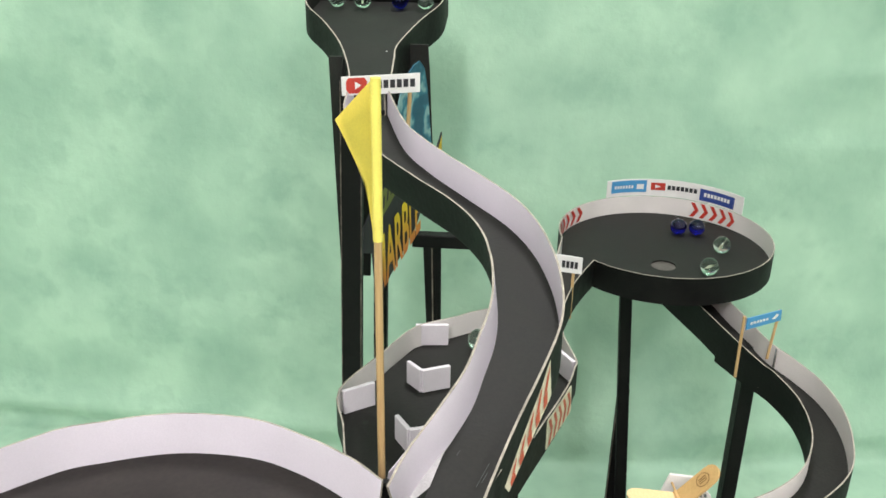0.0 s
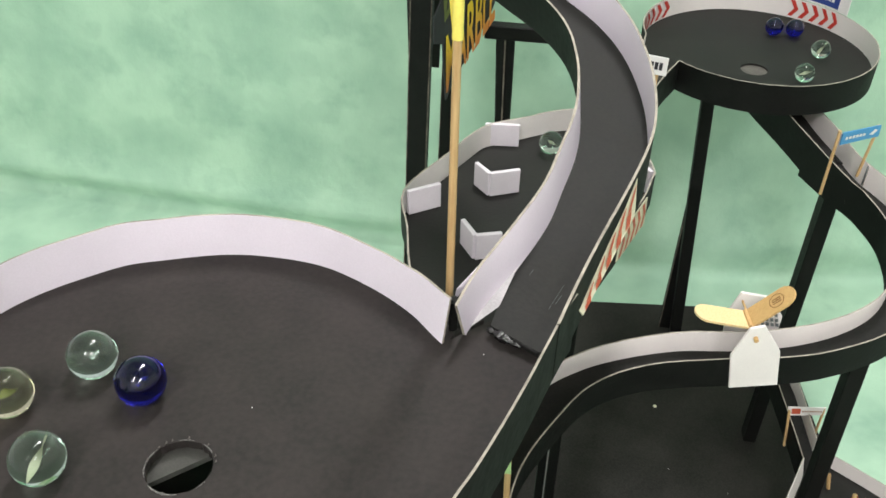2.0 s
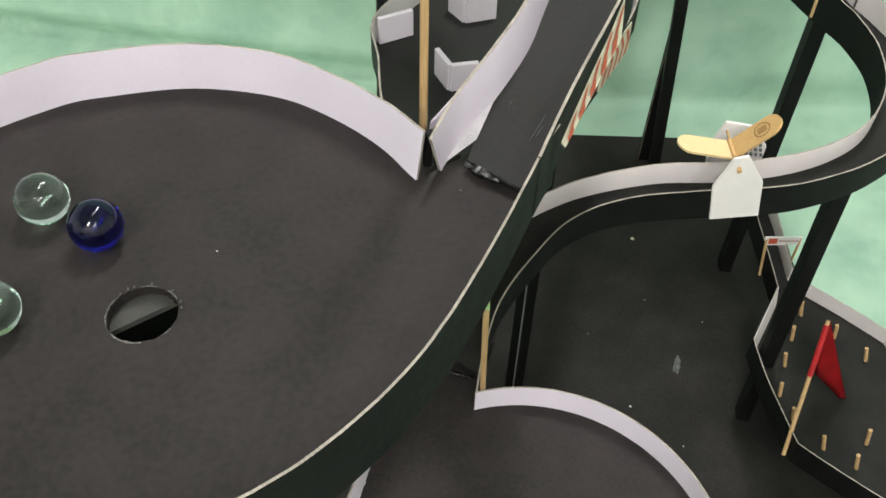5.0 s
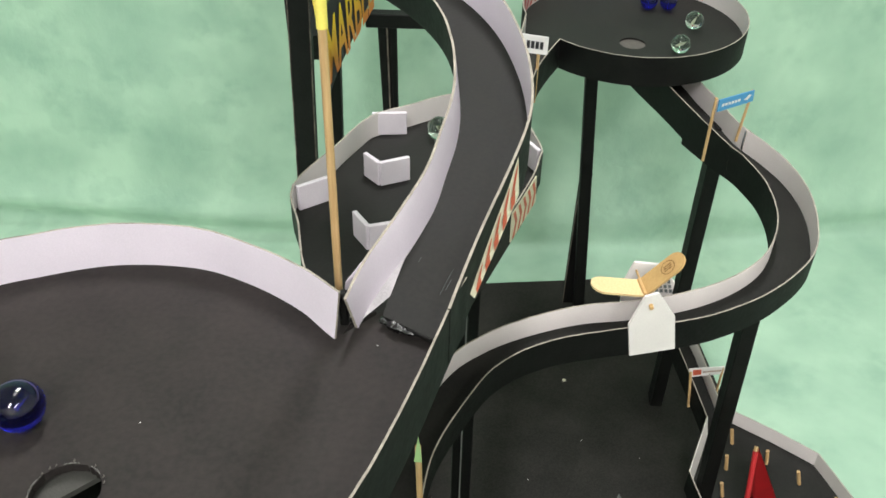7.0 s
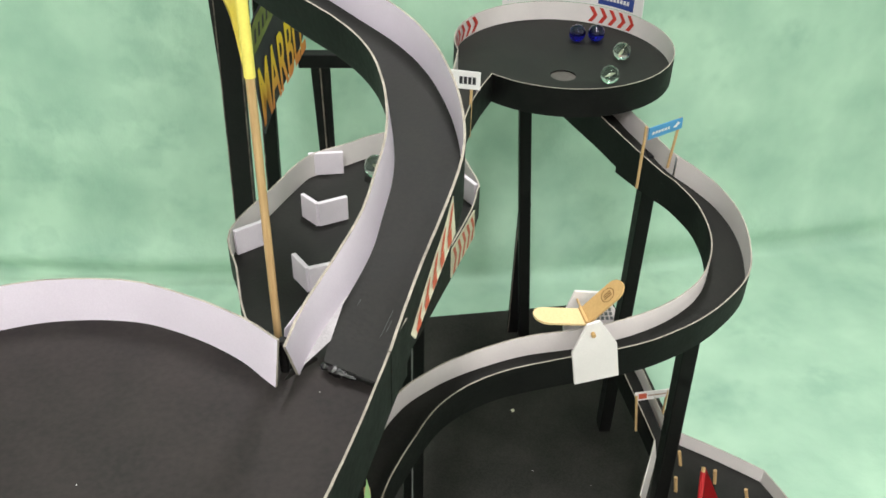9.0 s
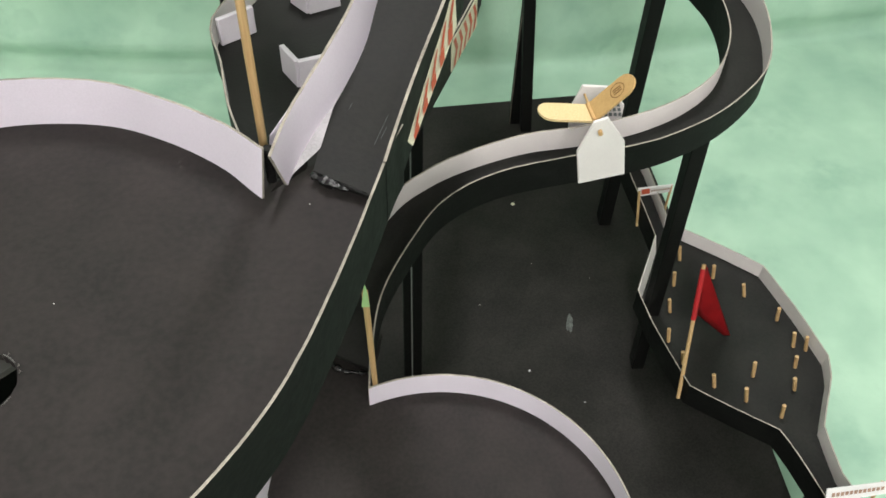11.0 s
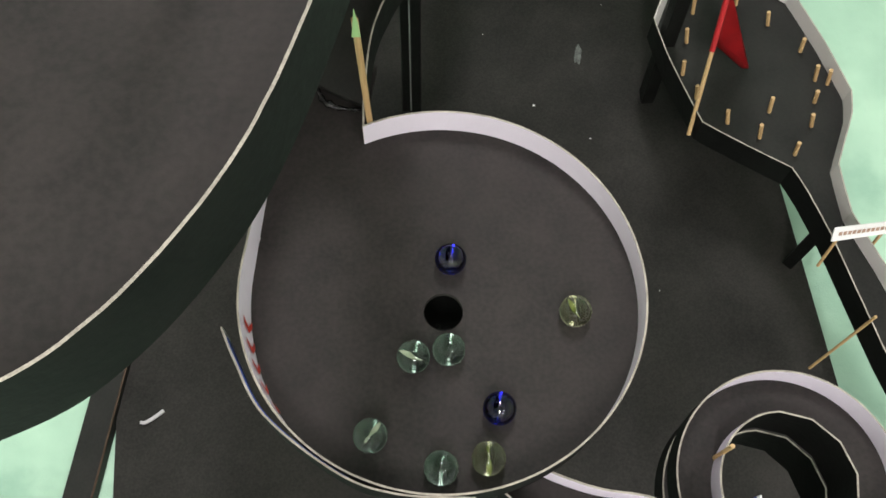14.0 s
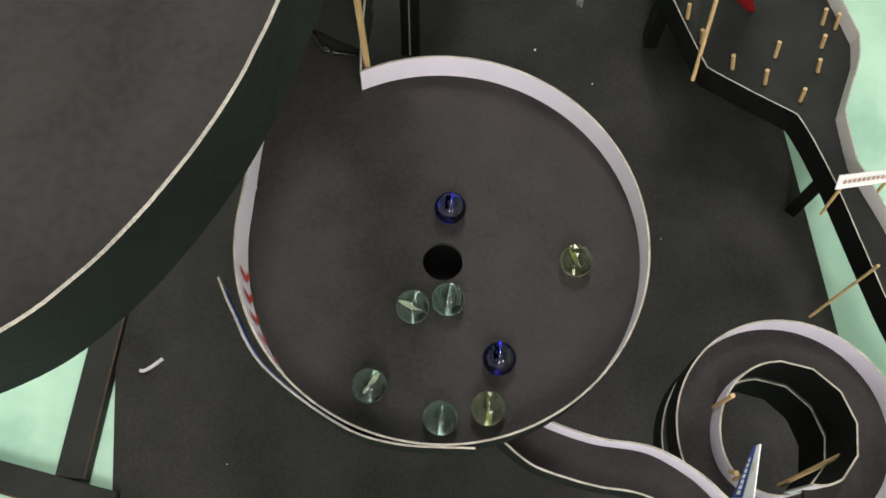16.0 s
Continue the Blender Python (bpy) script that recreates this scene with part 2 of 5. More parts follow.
    nt.links.new(co.outputs["Object"], spread.inputs[0])
    nt.links.new(spread.outputs["X"], where.inputs["Value"])
    blots = nt.nodes.new("ShaderNodeMath")
    blots.operation = "MULTIPLY_ADD"
    nt.links.new(edge.outputs[0], blots.inputs[0])
    some = nt.nodes.new("ShaderNodeMath")
    some.operation = "MULTIPLY"
    nt.links.new(where.outputs[0], some.inputs[0])
    patchy = nt.nodes.new("ShaderNodeMapRange")
    patchy.inputs["From Min"].default_value, patchy.inputs["From Max"].default_value = 0.42, 0.60
    nt.links.new(n1.outputs["Fac"], patchy.inputs["Value"])
    nt.links.new(patchy.outputs[0], some.inputs[1])
    nt.links.new(some.outputs[0], blots.inputs[1])
    nt.links.new(dabs.outputs[0], blots.inputs[2])
    nt.links.new(blots.outputs[0], fit.inputs["Value"])
    nt.links.new(fit.outputs[0], cr.inputs[0])
    nt.links.new(cr.outputs[0], b.inputs["Base Color"])
    b.inputs["Roughness"].default_value = 0.9
    b.inputs["Specular IOR Level"].default_value = 0.15
    b.inputs["Sheen Weight"].default_value = 0.1
    s = nt.nodes.new("ShaderNodeMath")
    s.operation = "MULTIPLY_ADD"
    nt.links.new(n3.outputs["Fac"], s.inputs[0])
    s.inputs[1].default_value = 0.15
    nt.links.new(n2.outputs["Fac"], s.inputs[2])
    bp = nt.nodes.new("ShaderNodeBump")
    bp.inputs["Strength"].default_value, bp.inputs["Distance"].default_value = 0.35, 0.004
    nt.links.new(s.outputs[0], bp.inputs["Height"])
    nt.links.new(bp.outputs[0], b.inputs["Normal"])
    return m


CLOTH_LIGHT, CLOTH_DARK = (0.445, 0.648, 0.492), (0.288, 0.464, 0.352)
CLOTH = cloth_material()


# ---- building helpers ----
def mesh_of(name, bm, materials):
    me = bpy.data.meshes.new(name)
    bm.to_mesh(me)
    bm.free()
    for mt in materials if isinstance(materials, (list, tuple)) else [materials]:
        me.materials.append(mt)
    return me


def thing(name, at, label, category, group="", kind=""):
    ob = new(name)
    ob.empty_display_size = 0.01
    ob.location = at
    return tagged(ob, label, category, group, kind)


def part(name, bm, material, parent, label=""):
    """Links a bmesh, made in world places, as one mesh under parent."""
    at = Vector(parent.location)
    up = parent.parent
    while up:
        at += Vector(up.location)
        up = up.parent
    bmesh.ops.translate(bm, verts=bm.verts, vec=-at)
    ob = new(name, mesh_of(name, bm, material))
    ob.parent = parent
    return tagged(ob, label)


def solo(name, bm, material, at, label, category, group="", kind=""):
    """A thing of one mesh, with its origin at its foot."""
    bmesh.ops.translate(bm, verts=bm.verts, vec=-Vector(at))
    ob = new(name, mesh_of(name, bm, material))
    ob.location = at
    return tagged(ob, label, category, group, kind)


def glide(points, n=8, closed=False):
    """A smooth line through the points (Catmull-Rom)."""
    p = [Vector(q) for q in points]
    out = []
    k = len(p)
    for i in range(k if closed else k - 1):
        if closed:
            a, b, c, d = p[i - 1], p[i], p[(i + 1) % k], p[(i + 2) % k]
        else:
            b, c = p[i], p[i + 1]
            a = p[i - 1] if i else b + (b - c)
            d = p[i + 2] if i + 2 < k else c + (c - b)
        for j in range(n):
            t = j / n
            out.append(0.5 * (2 * b + (c - a) * t + (2 * a - 5 * b + 4 * c - d) * t * t + (3 * b - a - 3 * c + d) * t ** 3))
    if not closed:
        out.append(p[-1])
    return out


def creased(points, n=5, tight=0.1):
    """A line through the points that turns in tight corners."""
    p = [Vector(q) for q in points]
    out = [p[0]]
    for a, q, d in zip(p, p[1:], p[2:]):
        out += [q.lerp(a, tight), q.lerp(d, tight)]
    return glide(out + [p[-1]], n)


def strip(line, height, side, thick=0.0010, closed=False, rough=0.0003, drop=0.0, slant=0.0, toe=None, cap=2):
    """An upright strip of card under a line that is its top edge. side: 1 when the white face is to the left of the way.
    Materials: 0 white face, 1 black face, 2 cut edge."""
    bm = bmesh.new()
    rings = []
    k = len(line)
    for i, p in enumerate(line):
        a = line[i - 1] if (i or closed) else p
        b = line[(i + 1) % k] if (i + 1 < k or closed) else p
        d = Vector((b.x - a.x, b.y - a.y, 0)).normalized()
        n = Vector((-d.y, d.x, 0)) * side
        wob = rough * noise.noise(p * 160)
        top = p + Vector((0, 0, wob))
        j = i
        while slant and j and (line[j] - line[-1]).length < slant:
            j -= 1
        low = line[j] - Vector((0, 0, height + drop * i / k + line[j].z - p.z))
        if toe:
            low += n * toe(i / (k - 1))
        rings.append([bm.verts.new(q) for q in (top + n * thick / 2, top - n * thick / 2, low - n * thick / 2, low + n * thick / 2)])
    for i in range(k if closed else k - 1):
        r, s = rings[i], rings[(i + 1) % k]
        for j, mt in ((0, 2), (1, 1), (2, 1), (3, 0)):
            f = bm.faces.new((r[j], r[(j + 1) % 4], s[(j + 1) % 4], s[j]))
            f.material_index = mt
            f.smooth = j != 0 and j != 2
    if not closed:
        bm.faces.new(rings[0]).material_index = cap
        bm.faces.new(rings[-1]).material_index = cap
    bmesh.ops.recalc_face_normals(bm, faces=bm.faces)
    for e in bm.edges:
        e.smooth = len(e.link_faces) == 2 and e.link_faces[0].material_index == e.link_faces[1].material_index and e.calc_face_angle(0) < 0.7
    return bm


CARD = [WHITE, BLACK_OUT, EDGE]
WARM_CARD = [WARM_WHITE, BLACK_OUT, EDGE]


def deck(left, right, thick=0.003):
    """A floor between two lines with as many points each."""
    bm = bmesh.new()
    rows = []
    for a, b in zip(left, right):
        cols = [a, a.lerp(b, 0.5), b]
        rows.append(([bm.verts.new(q) for q in cols], [bm.verts.new(q - Vector((0, 0, thick))) for q in cols]))
    for (t0, b0), (t1, b1) in zip(rows, rows[1:]):
        for j in range(2):
            bm.faces.new((t0[j], t0[j + 1], t1[j + 1], t1[j])).smooth = True
            bm.faces.new((b0[j], b1[j], b1[j + 1], b0[j + 1]))
        bm.faces.new((t0[0], t1[0], b1[0], b0[0]))
        bm.faces.new((t0[2], b0[2], b1[2], t1[2]))
    for t, b in (rows[0], rows[-1]):
        bm.faces.new((*t, *reversed(b)))
    bmesh.ops.recalc_face_normals(bm, faces=bm.faces)
    for e in bm.edges:
        e.smooth = e.calc_face_angle(0) < 0.6
    return bm


def holed_plate(outline, hole, radius, z, thick=0.003, slope=(0, 0), ragged=0.0):
    """A plate with a round hole through it; z at the hole, rising by slope."""
    bm = bmesh.new()
    c = Vector((hole[0], hole[1], 0))
    rows = []
    for i, p in enumerate(outline):
        d = Vector((p.x, p.y, 0)) - c
        inner = c + d.normalized() * (radius + ragged * noise.noise(d.normalized() * 9))
        ring = []
        for t in (0, 0.5, 1):
            q = inner.lerp(c + d, t)
            h = z + (q.x - c.x) * slope[0] + (q.y - c.y) * slope[1]
            ring.append((bm.verts.new((q.x, q.y, h)), bm.verts.new((q.x, q.y, h - thick))))
        rows.append(ring)
    for r, s in zip(rows, rows[1:] + rows[:1]):
        for j in range(2):
            bm.faces.new((r[j][0], r[j + 1][0], s[j + 1][0], s[j][0]))
            bm.faces.new((r[j][1], s[j][1], s[j + 1][1], r[j + 1][1]))
        bm.faces.new((r[0][0], s[0][0], s[0][1], r[0][1]))
        bm.faces.new((r[2][0], r[2][1], s[2][1], s[2][0]))
    bmesh.ops.recalc_face_normals(bm, faces=bm.faces)
    return bm


def plate(corners, thick, rise=None, edge=False):
    """A flat board of any outline: corners in order, thickened along its normal (or along rise)."""
    bm = bmesh.new()
    p = [Vector(q) for q in corners]
    n = Vector(rise).normalized() if rise else (p[1] - p[0]).cross(p[2] - p[0]).normalized()
    top = [bm.verts.new(q) for q in p]
    low = [bm.verts.new(q - n * thick) for q in p]
    bm.faces.new(top)
    bm.faces.new(list(reversed(low)))
    for i in range(len(p)):
        f = bm.faces.new((top[i], low[i], low[(i + 1) % len(p)], top[(i + 1) % len(p)]))
        f.material_index = 1 if edge else 0
    bmesh.ops.recalc_face_normals(bm, faces=bm.faces)
    return bm


def rod(a, b, radius, sides=8, tip=1.0):
    bm = bmesh.new()
    a, b = Vector(a), Vector(b)
    m = Matrix.Translation((a + b) / 2) @ (b - a).to_track_quat("Z", "Y").to_matrix().to_4x4()
    bmesh.ops.create_cone(bm, cap_ends=True, segments=sides, radius1=radius, radius2=radius * tip, depth=(b - a).length, matrix=m)
    for f in bm.faces:
        f.smooth = len(f.verts) == 4
    for e in bm.edges:
        e.smooth = e.calc_face_angle(0) < 1.2
    return bm


def bar(a, b, wide, deep, turn=0.0):
    """A square-cut bar with softened edges between two places."""
    bm = bmesh.new()
    a, b = Vector(a), Vector(b)
    m = Matrix.Translation((a + b) / 2) @ (b - a).to_track_quat("Z", "Y").to_matrix().to_4x4() @ pose(0, 0, 0, 0, 0, turn)
    bmesh.ops.create_cube(bm, size=1, matrix=m @ Matrix.Diagonal((wide, deep, (b - a).length, 1)))
    bmesh.ops.bevel(bm, geom=bm.edges[:], offset=0.0007, segments=1, affect="EDGES")
    return bm


def arc(c, r, a0, a1, z0, z1=None, n=40):
    z1 = z0 if z1 is None else z1
    out = []
    for i in range(n + 1):
        t = i / n
        a = radians(a0 + (a1 - a0) * t)
        out.append(Vector((c[0] + r * math.cos(a), c[1] + r * math.sin(a), z0 + (z1 - z0) * t)))
    return out


def even(line, n):
    """n + 1 places at even steps along a line."""
    run = [0.0]
    for p, q in zip(line, line[1:]):
        run.append(run[-1] + (q - p).length)
    out, j = [], 0
    for i in range(n + 1):
        s = run[-1] * i / n
        while j < len(run) - 2 and run[j + 1] < s:
            j += 1
        t = (s - run[j]) / max(run[j + 1] - run[j], 1e-9)
        out.append(line[j].lerp(line[j + 1], min(max(t, 0), 1)))
    return out


def lowered(line, by):
    return [p - Vector((0, 0, by)) for p in line]


# ---- setting: cloth, room, base board ----
def cloth():
    """One sheet: flat under the run, turning up close behind it into a hanging backdrop."""
    bm = bmesh.new()
    nx, ny, r = 130, 520, 0.016
    grid = []
    for j in range(ny + 1):
        s = -1.6 + 3.9 * j / ny
        row = []
        for i in range(nx + 1):
            x = -2.1 + 4.2 * i / nx
            start = 0.900 + 0.20 * max(0, x - 0.2) + 0.10 * max(0, -x - 0.3) + 0.02 * noise.noise(Vector((x * 1.7, 0.3, 5.0)))
            u = s - start
            if u < 0:
                y, z = s, 0.0
                z += 0.006 * min(1, -u / 0.2) * max(0, noise.noise(Vector((x * 3.0, s * 3.0, 1.7)))) if abs(x) > 0.5 or s > 0.9 else 0
            elif u < r * 1.45:
                a = u / r
                y, z = start + r * math.sin(a), r - r * math.cos(a)
            else:
                d = u - r * 1.45
                y, z = start + r * math.sin(1.45) + d * 0.12, r - r * math.cos(1.45) + d * 0.993
                w = min(1, d / 0.15)
                y += w * (0.016 * noise.noise(Vector((x * 2.2 + z * 0.6, z * 1.1, 4.4))) + 0.004 * noise.noise(Vector((x * 5 - z * 2, z * 7, 8.1))))
                y -= min(1, d / 0.022) * 0.0125 * (0.62 + 0.9 * noise.noise(Vector((x * 2.3, 6.1, 0.5)))) * math.exp(-((z - 0.030 - 0.006 * math.sin(5 * x)) / 0.032) ** 2)
                for high, tilt, left, right, deep, wide in ((0.600, 0.12, 0.18, 1.3, 0.0050, 0.009), (0.480, 0.05, 0.30, 1.0, 0.0035, 0.008), (0.520, 0.03, -0.75, -0.42, 0.0030, 0.010), (0.395, 0.06, 0.26, 0.8, 0.0035, 0.010), (0.655, 0.02, -1.4, 0.1, 0.0030, 0.02)):
                    reach = min(1, max(0, (x - left) / 0.08)) * min(1, max(0, (right - x) / 0.25))
                    off = (z - high - tilt * (x - 0.2) - 0.004 * math.sin(9 * x)) / wide
                    y -= deep * w * reach * (math.exp(-off * off) if off > 0 else math.exp(-(off / 2.5) ** 2))
            row.append(bm.verts.new((x, y, z)))
        grid.append(row)
    for a, q in zip(grid, grid[1:]):
        for i in range(nx):
            bm.faces.new((a[i], a[i + 1], q[i + 1], q[i])).smooth = True
    return tagged(new("ground", mesh_of("ground", bm, CLOTH)), "mint green backdrop cloth on the ground, hanging behind", "backdrop cloth", kind="structure")


cloth()


def slab(name, lo, hi, material, label):
    bm = bmesh.new()
    c = [(a + b) / 2 for a, b in zip(lo, hi)]
    bmesh.ops.create_cube(bm, size=1, matrix=Matrix.Translation(c) @ Matrix.Diagonal((*[b - a for a, b in zip(lo, hi)], 1)))
    return tagged(new(name, mesh_of(name, bm, material)), label, name.split("_")[0], kind="structure")


slab("wall_west", (-2.3, -2.3, -0.1), (-2.2, 2.3, 2.4), WALLPAINT, "plain white painted room wall")
slab("wall_east", (2.2, -2.3, -0.1), (2.3, 2.3, 2.4), WALLPAINT, "plain white painted room wall")
slab("wall_south", (-2.2, -2.3, -0.1), (2.2, -2.2, 2.4), WALLPAINT, "plain white painted room wall")
slab("wall_north", (-2.2, 2.2, -0.1), (2.2, 2.3, 2.4), WALLPAINT, "plain white painted room wall")
slab("ceiling", (-2.3, -2.3, 2.4), (2.3, 2.3, 2.5), WALLPAINT, "plain white painted ceiling")
slab("floor", (-2.3, -2.3, -0.12), (2.3, 2.3, -0.02), WALLPAINT, "plain pale floor under the cloth")

solo("base_board", plate([(-0.196, -0.10, 0.006), (0.332, -0.10, 0.006), (0.326, 0.21, 0.006), (0.314, 0.39, 0.006), (0.262, 0.862, 0.006), (-0.03, 0.83, 0.006), (-0.03, 0.46, 0.006), (-0.2205, 0.32, 0.006)], 0.006, (0, 0, 1)),
     BLACK_FRONT, (0, 0, 0), "mottled black painted base board lying on green cloth", "base board")

# ---- upper bowl with the run-in ----
BOWL_Z, BOWL_TOP = 0.4928, 0.5105
bowl_edge = [(-0.0391, 0.2278), (-0.0533, 0.2401), (-0.0750, 0.2527), (-0.0967, 0.2605), (-0.1256, 0.2608), (-0.1518, 0.2525), (-0.1708, 0.2423), (-0.1966, 0.2129),
                  (-0.2065, 0.1656), (-0.1905, 0.1184), (-0.1526, 0.0902), (-0.1128, 0.0831), (-0.0732, 0.0942), (-0.0525, 0.1091), (-0.0345, 0.1328), (-0.0234, 0.1557),
                  (-0.0123, 0.1892), (-0.0018, 0.2265), (0.0022, 0.2379)]
bowl = thing("marble_bowl", (-0.11, 0.16, BOWL_Z), "large black card bowl with white inner rim wall and a hole", "marble bowl")
rim = glide([(x, y, BOWL_TOP + 0.001) for x, y in bowl_edge])
part("rim_wall", strip(rim, 0.026, 1, 0.0008, toe=lambda u: 0.0042 * math.exp(-(u / 0.07) ** 2)), CARD, bowl, "white card rim wall, black outside, cut edge on top")
brink = [p + Vector((p.x + 0.109, p.y - 0.160, 0)).normalized() * 0.0001 for p in rim] + [Vector((0.002, 0.246, 0)), Vector((-0.02, 0.247, 0)), Vector((-0.0365, 0.2340, 0)), rim[0]]
floor_line = sorted(even(brink, 139)[:-1], key=lambda p: math.atan2(p.y - 0.160, p.x + 0.109))
part("floor", holed_plate(floor_line, (-0.109, 0.160), 0.0098, BOWL_Z, 0.003, ragged=0.0006), BLACK, bowl, "matt black card floor")


def tatter(k):
    a = 0.3 + k * 0.42 + 0.22 * math.sin(k * 5)
    c = Vector((-0.109, 0.160, BOWL_Z + 0.0003))
    p = c + Vector((math.cos(a), math.sin(a), 0)) * 0.0102
    return plate([p, p + Vector((0.0007, 0.0003, 0.0004)), p + Vector((0.0002, 0.0008 + 0.0004 * math.sin(k * 3), 0.0006))], 0.0002)


for k in range(8):
    part("torn_fibre", tatter(k), GREY_CARD, bowl, "pale torn card fibre")

# ---- winding chute from the tower to the bowl ----
chute = thing("winding_chute", (0.0, 0.40, 0.52), "winding black chute with white inner walls, sloping into the bowl", "marble chute")
far_edge = glide([(-0.0899, 0.6124, 0.5592), (-0.0829, 0.5814, 0.5589), (-0.0649, 0.5188, 0.5570), (-0.0456, 0.4857, 0.5537), (-0.0208, 0.4505, 0.5514),
                  (0.0016, 0.4195, 0.5489), (0.0152, 0.3924, 0.5457), (0.0235, 0.3601, 0.5423), (0.0264, 0.3319, 0.5387), (0.0250, 0.3075, 0.5349),
                  (0.0181, 0.2830, 0.5294), (0.0076, 0.2550, 0.5208), (0.0002, 0.2335, 0.5138), (-0.0064, 0.2082, 0.5106)])
near_edge = glide([(-0.1150, 0.6124, 0.5585), (-0.1082, 0.5455, 0.5568), (-0.0906, 0.4956, 0.5544), (-0.0701, 0.4648, 0.5518), (-0.0474, 0.4355, 0.5491),
                  (-0.0266, 0.4099, 0.5468), (-0.0127, 0.3838, 0.5445), (-0.0062, 0.3578, 0.5416), (-0.0042, 0.3346, 0.5384), (-0.0051, 0.3157, 0.5355),
                  (-0.0087, 0.2967, 0.5322), (-0.0127, 0.2786, 0.5285), (-0.0204, 0.2596, 0.5242), (-0.0313, 0.2394, 0.5170), (-0.0369, 0.2243, 0.5117)])


def chute_toe(u):
    """How far the near wall's foot stands inside its top edge: it leans outwards a little."""
    return 0.0024 * min(1, (1 - u) / 0.14)


def footed(line, toe, side):
    """A line moved sideways by toe(u)."""
    out, k = [], len(line) - 1
    for i, p in enumerate(line):
        d = line[min(i + 1, k)] - line[max(i - 1, 0)]
        out.append(p + Vector((-d.y, d.x, 0)).normalized() * side * toe(i / k))
    return out


part("far_wall", strip(far_edge[:-4], 0.0255, -1, cap=1), CARD, chute, "white card wall, black outside")
part("near_wall", strip(near_edge, 0.0200, 1, slant=0.0075, toe=chute_toe), CARD, chute, "white card wall, black outside")
left, right = even(footed(lowered(near_edge, 0.0187), chute_toe, 0.9), 60), even(lowered(far_edge, 0.0186), 60)
lip_l, lip_r = Vector((-0.0258, 0.2333, 0.4968)), Vector((-0.0080, 0.2225, 0.4968))
part("floor", deck(left[:56] + [lip_l], right[:56] + [lip_r], 0.0025), BLACK_BASE, chute, "matt black card floor")


def blob(line, radius, seed, flat=0.7):
    """A squeezed-out bead of glue: one lumpy tube along a line."""
    bm = bmesh.new()
    rings = []
    k = len(line) - 1
    for i, p in enumerate(line):
        d = (line[min(i + 1, k)] - line[max(i - 1, 0)]).normalized()
        n = Vector((-d.y, d.x, 0)).normalized()
        r = radius * (0.35 + 0.65 * math.sin(math.pi * min(1, (i + 0.4) / (k + 0.8)))) * (1 + 0.9 * noise.noise(Vector((i * 0.37, seed, 0))))
        ring = []
        for j in range(10):
            a = 2 * math.pi * j / 10
            q = r * (1 + 0.45 * noise.noise(Vector((i * 0.5, j * 0.9, seed))))
            ring.append(bm.verts.new(p + n * q * math.cos(a) + Vector((0, 0, q * flat * math.sin(a)))))
        rings.append(ring)
    for r, s in zip(rings, rings[1:]):
        for j in range(10):
            bm.faces.new((r[j], r[(j + 1) % 10], s[(j + 1) % 10], s[j])).smooth = True
    bm.faces.new(rings[0])
    bm.faces.new(rings[-1])
    bmesh.ops.recalc_face_normals(bm, faces=bm.faces)
    return bm


edge = [lip_l.lerp(lip_r, t / 30) + Vector((0, -0.0009, -0.0012)) for t in range(-1, 20)]
part("glue_bead", blob(edge, 0.0021, 1.3), GLUE, chute, "shiny black glue along the torn lip")
edge = [lip_l.lerp(lip_r, t / 30) + Vector((0, -0.0004, -0.0004)) for t in range(14, 30)]
part("torn_lip", blob(edge, 0.0006, 4.1), POST, chute, "dull torn card edge at the lip")
# The flap's grey holds the shade of its slope.
part("flap", plate([Vector((-0.0345, 0.2318, 0.4946)), Vector((-0.0262, 0.2465, 0.5016)), left[52] + Vector((0, 0, 0.0005)), left[55] + Vector((0.0008, -0.0004, 0.0006)), Vector((-0.0240, 0.2405, 0.4998))], 0.0004), FLAP, chute, "loose white paper flap")
part("torn_fin", plate([(-0.0394, 0.2400, 0.5010), (-0.0388, 0.2400, 0.5057), (-0.0312, 0.2440, 0.5150), (-0.0335, 0.2420, 0.5095)], 0.0004), WHITE, chute, "torn white paper fin behind the wall")
part("corner_block", bar((-0.0385, 0.2320, 0.4942), (-0.0385, 0.2320, 0.5080), 0.0030, 0.0040), POST, bowl, "black glued corner block")
for a, d in (((-0.0066, 0.2403), (-0.0022, 0.2490)), ((-0.0046, 0.2420), (-0.0026, 0.2456)), ((-0.0145, 0.2511), (-0.0134, 0.2530))):
    z0, z1 = 0.4989 + 0.5 * (a[1] - 0.2360), 0.4989 + 0.5 * (d[1] - 0.2360)
    part("scratch", rod((a[0], a[1], z0), (d[0], d[1], z1), 0.00006, 4), GREY_INK, chute, "faint pale scratch")

for a0, a1, thick in ((-128, -72, 0.00042), (150, 214, 0.00034), (40, 66, 0.00028), (86, 112, 0.00030), (-40, -22, 0.00024)):
    torn = [Vector((-0.109 + 0.0101 * math.cos(radians(a0 + (a1 - a0) * i / 16)), 0.160 + 0.0101 * math.sin(radians(a0 + (a1 - a0) * i / 16)), BOWL_Z + 0.0001)) for i in range(17)]
    part("torn_edge", blob(torn, thick * 0.8, a0), TORN, bowl, "pale torn paper along the hole")

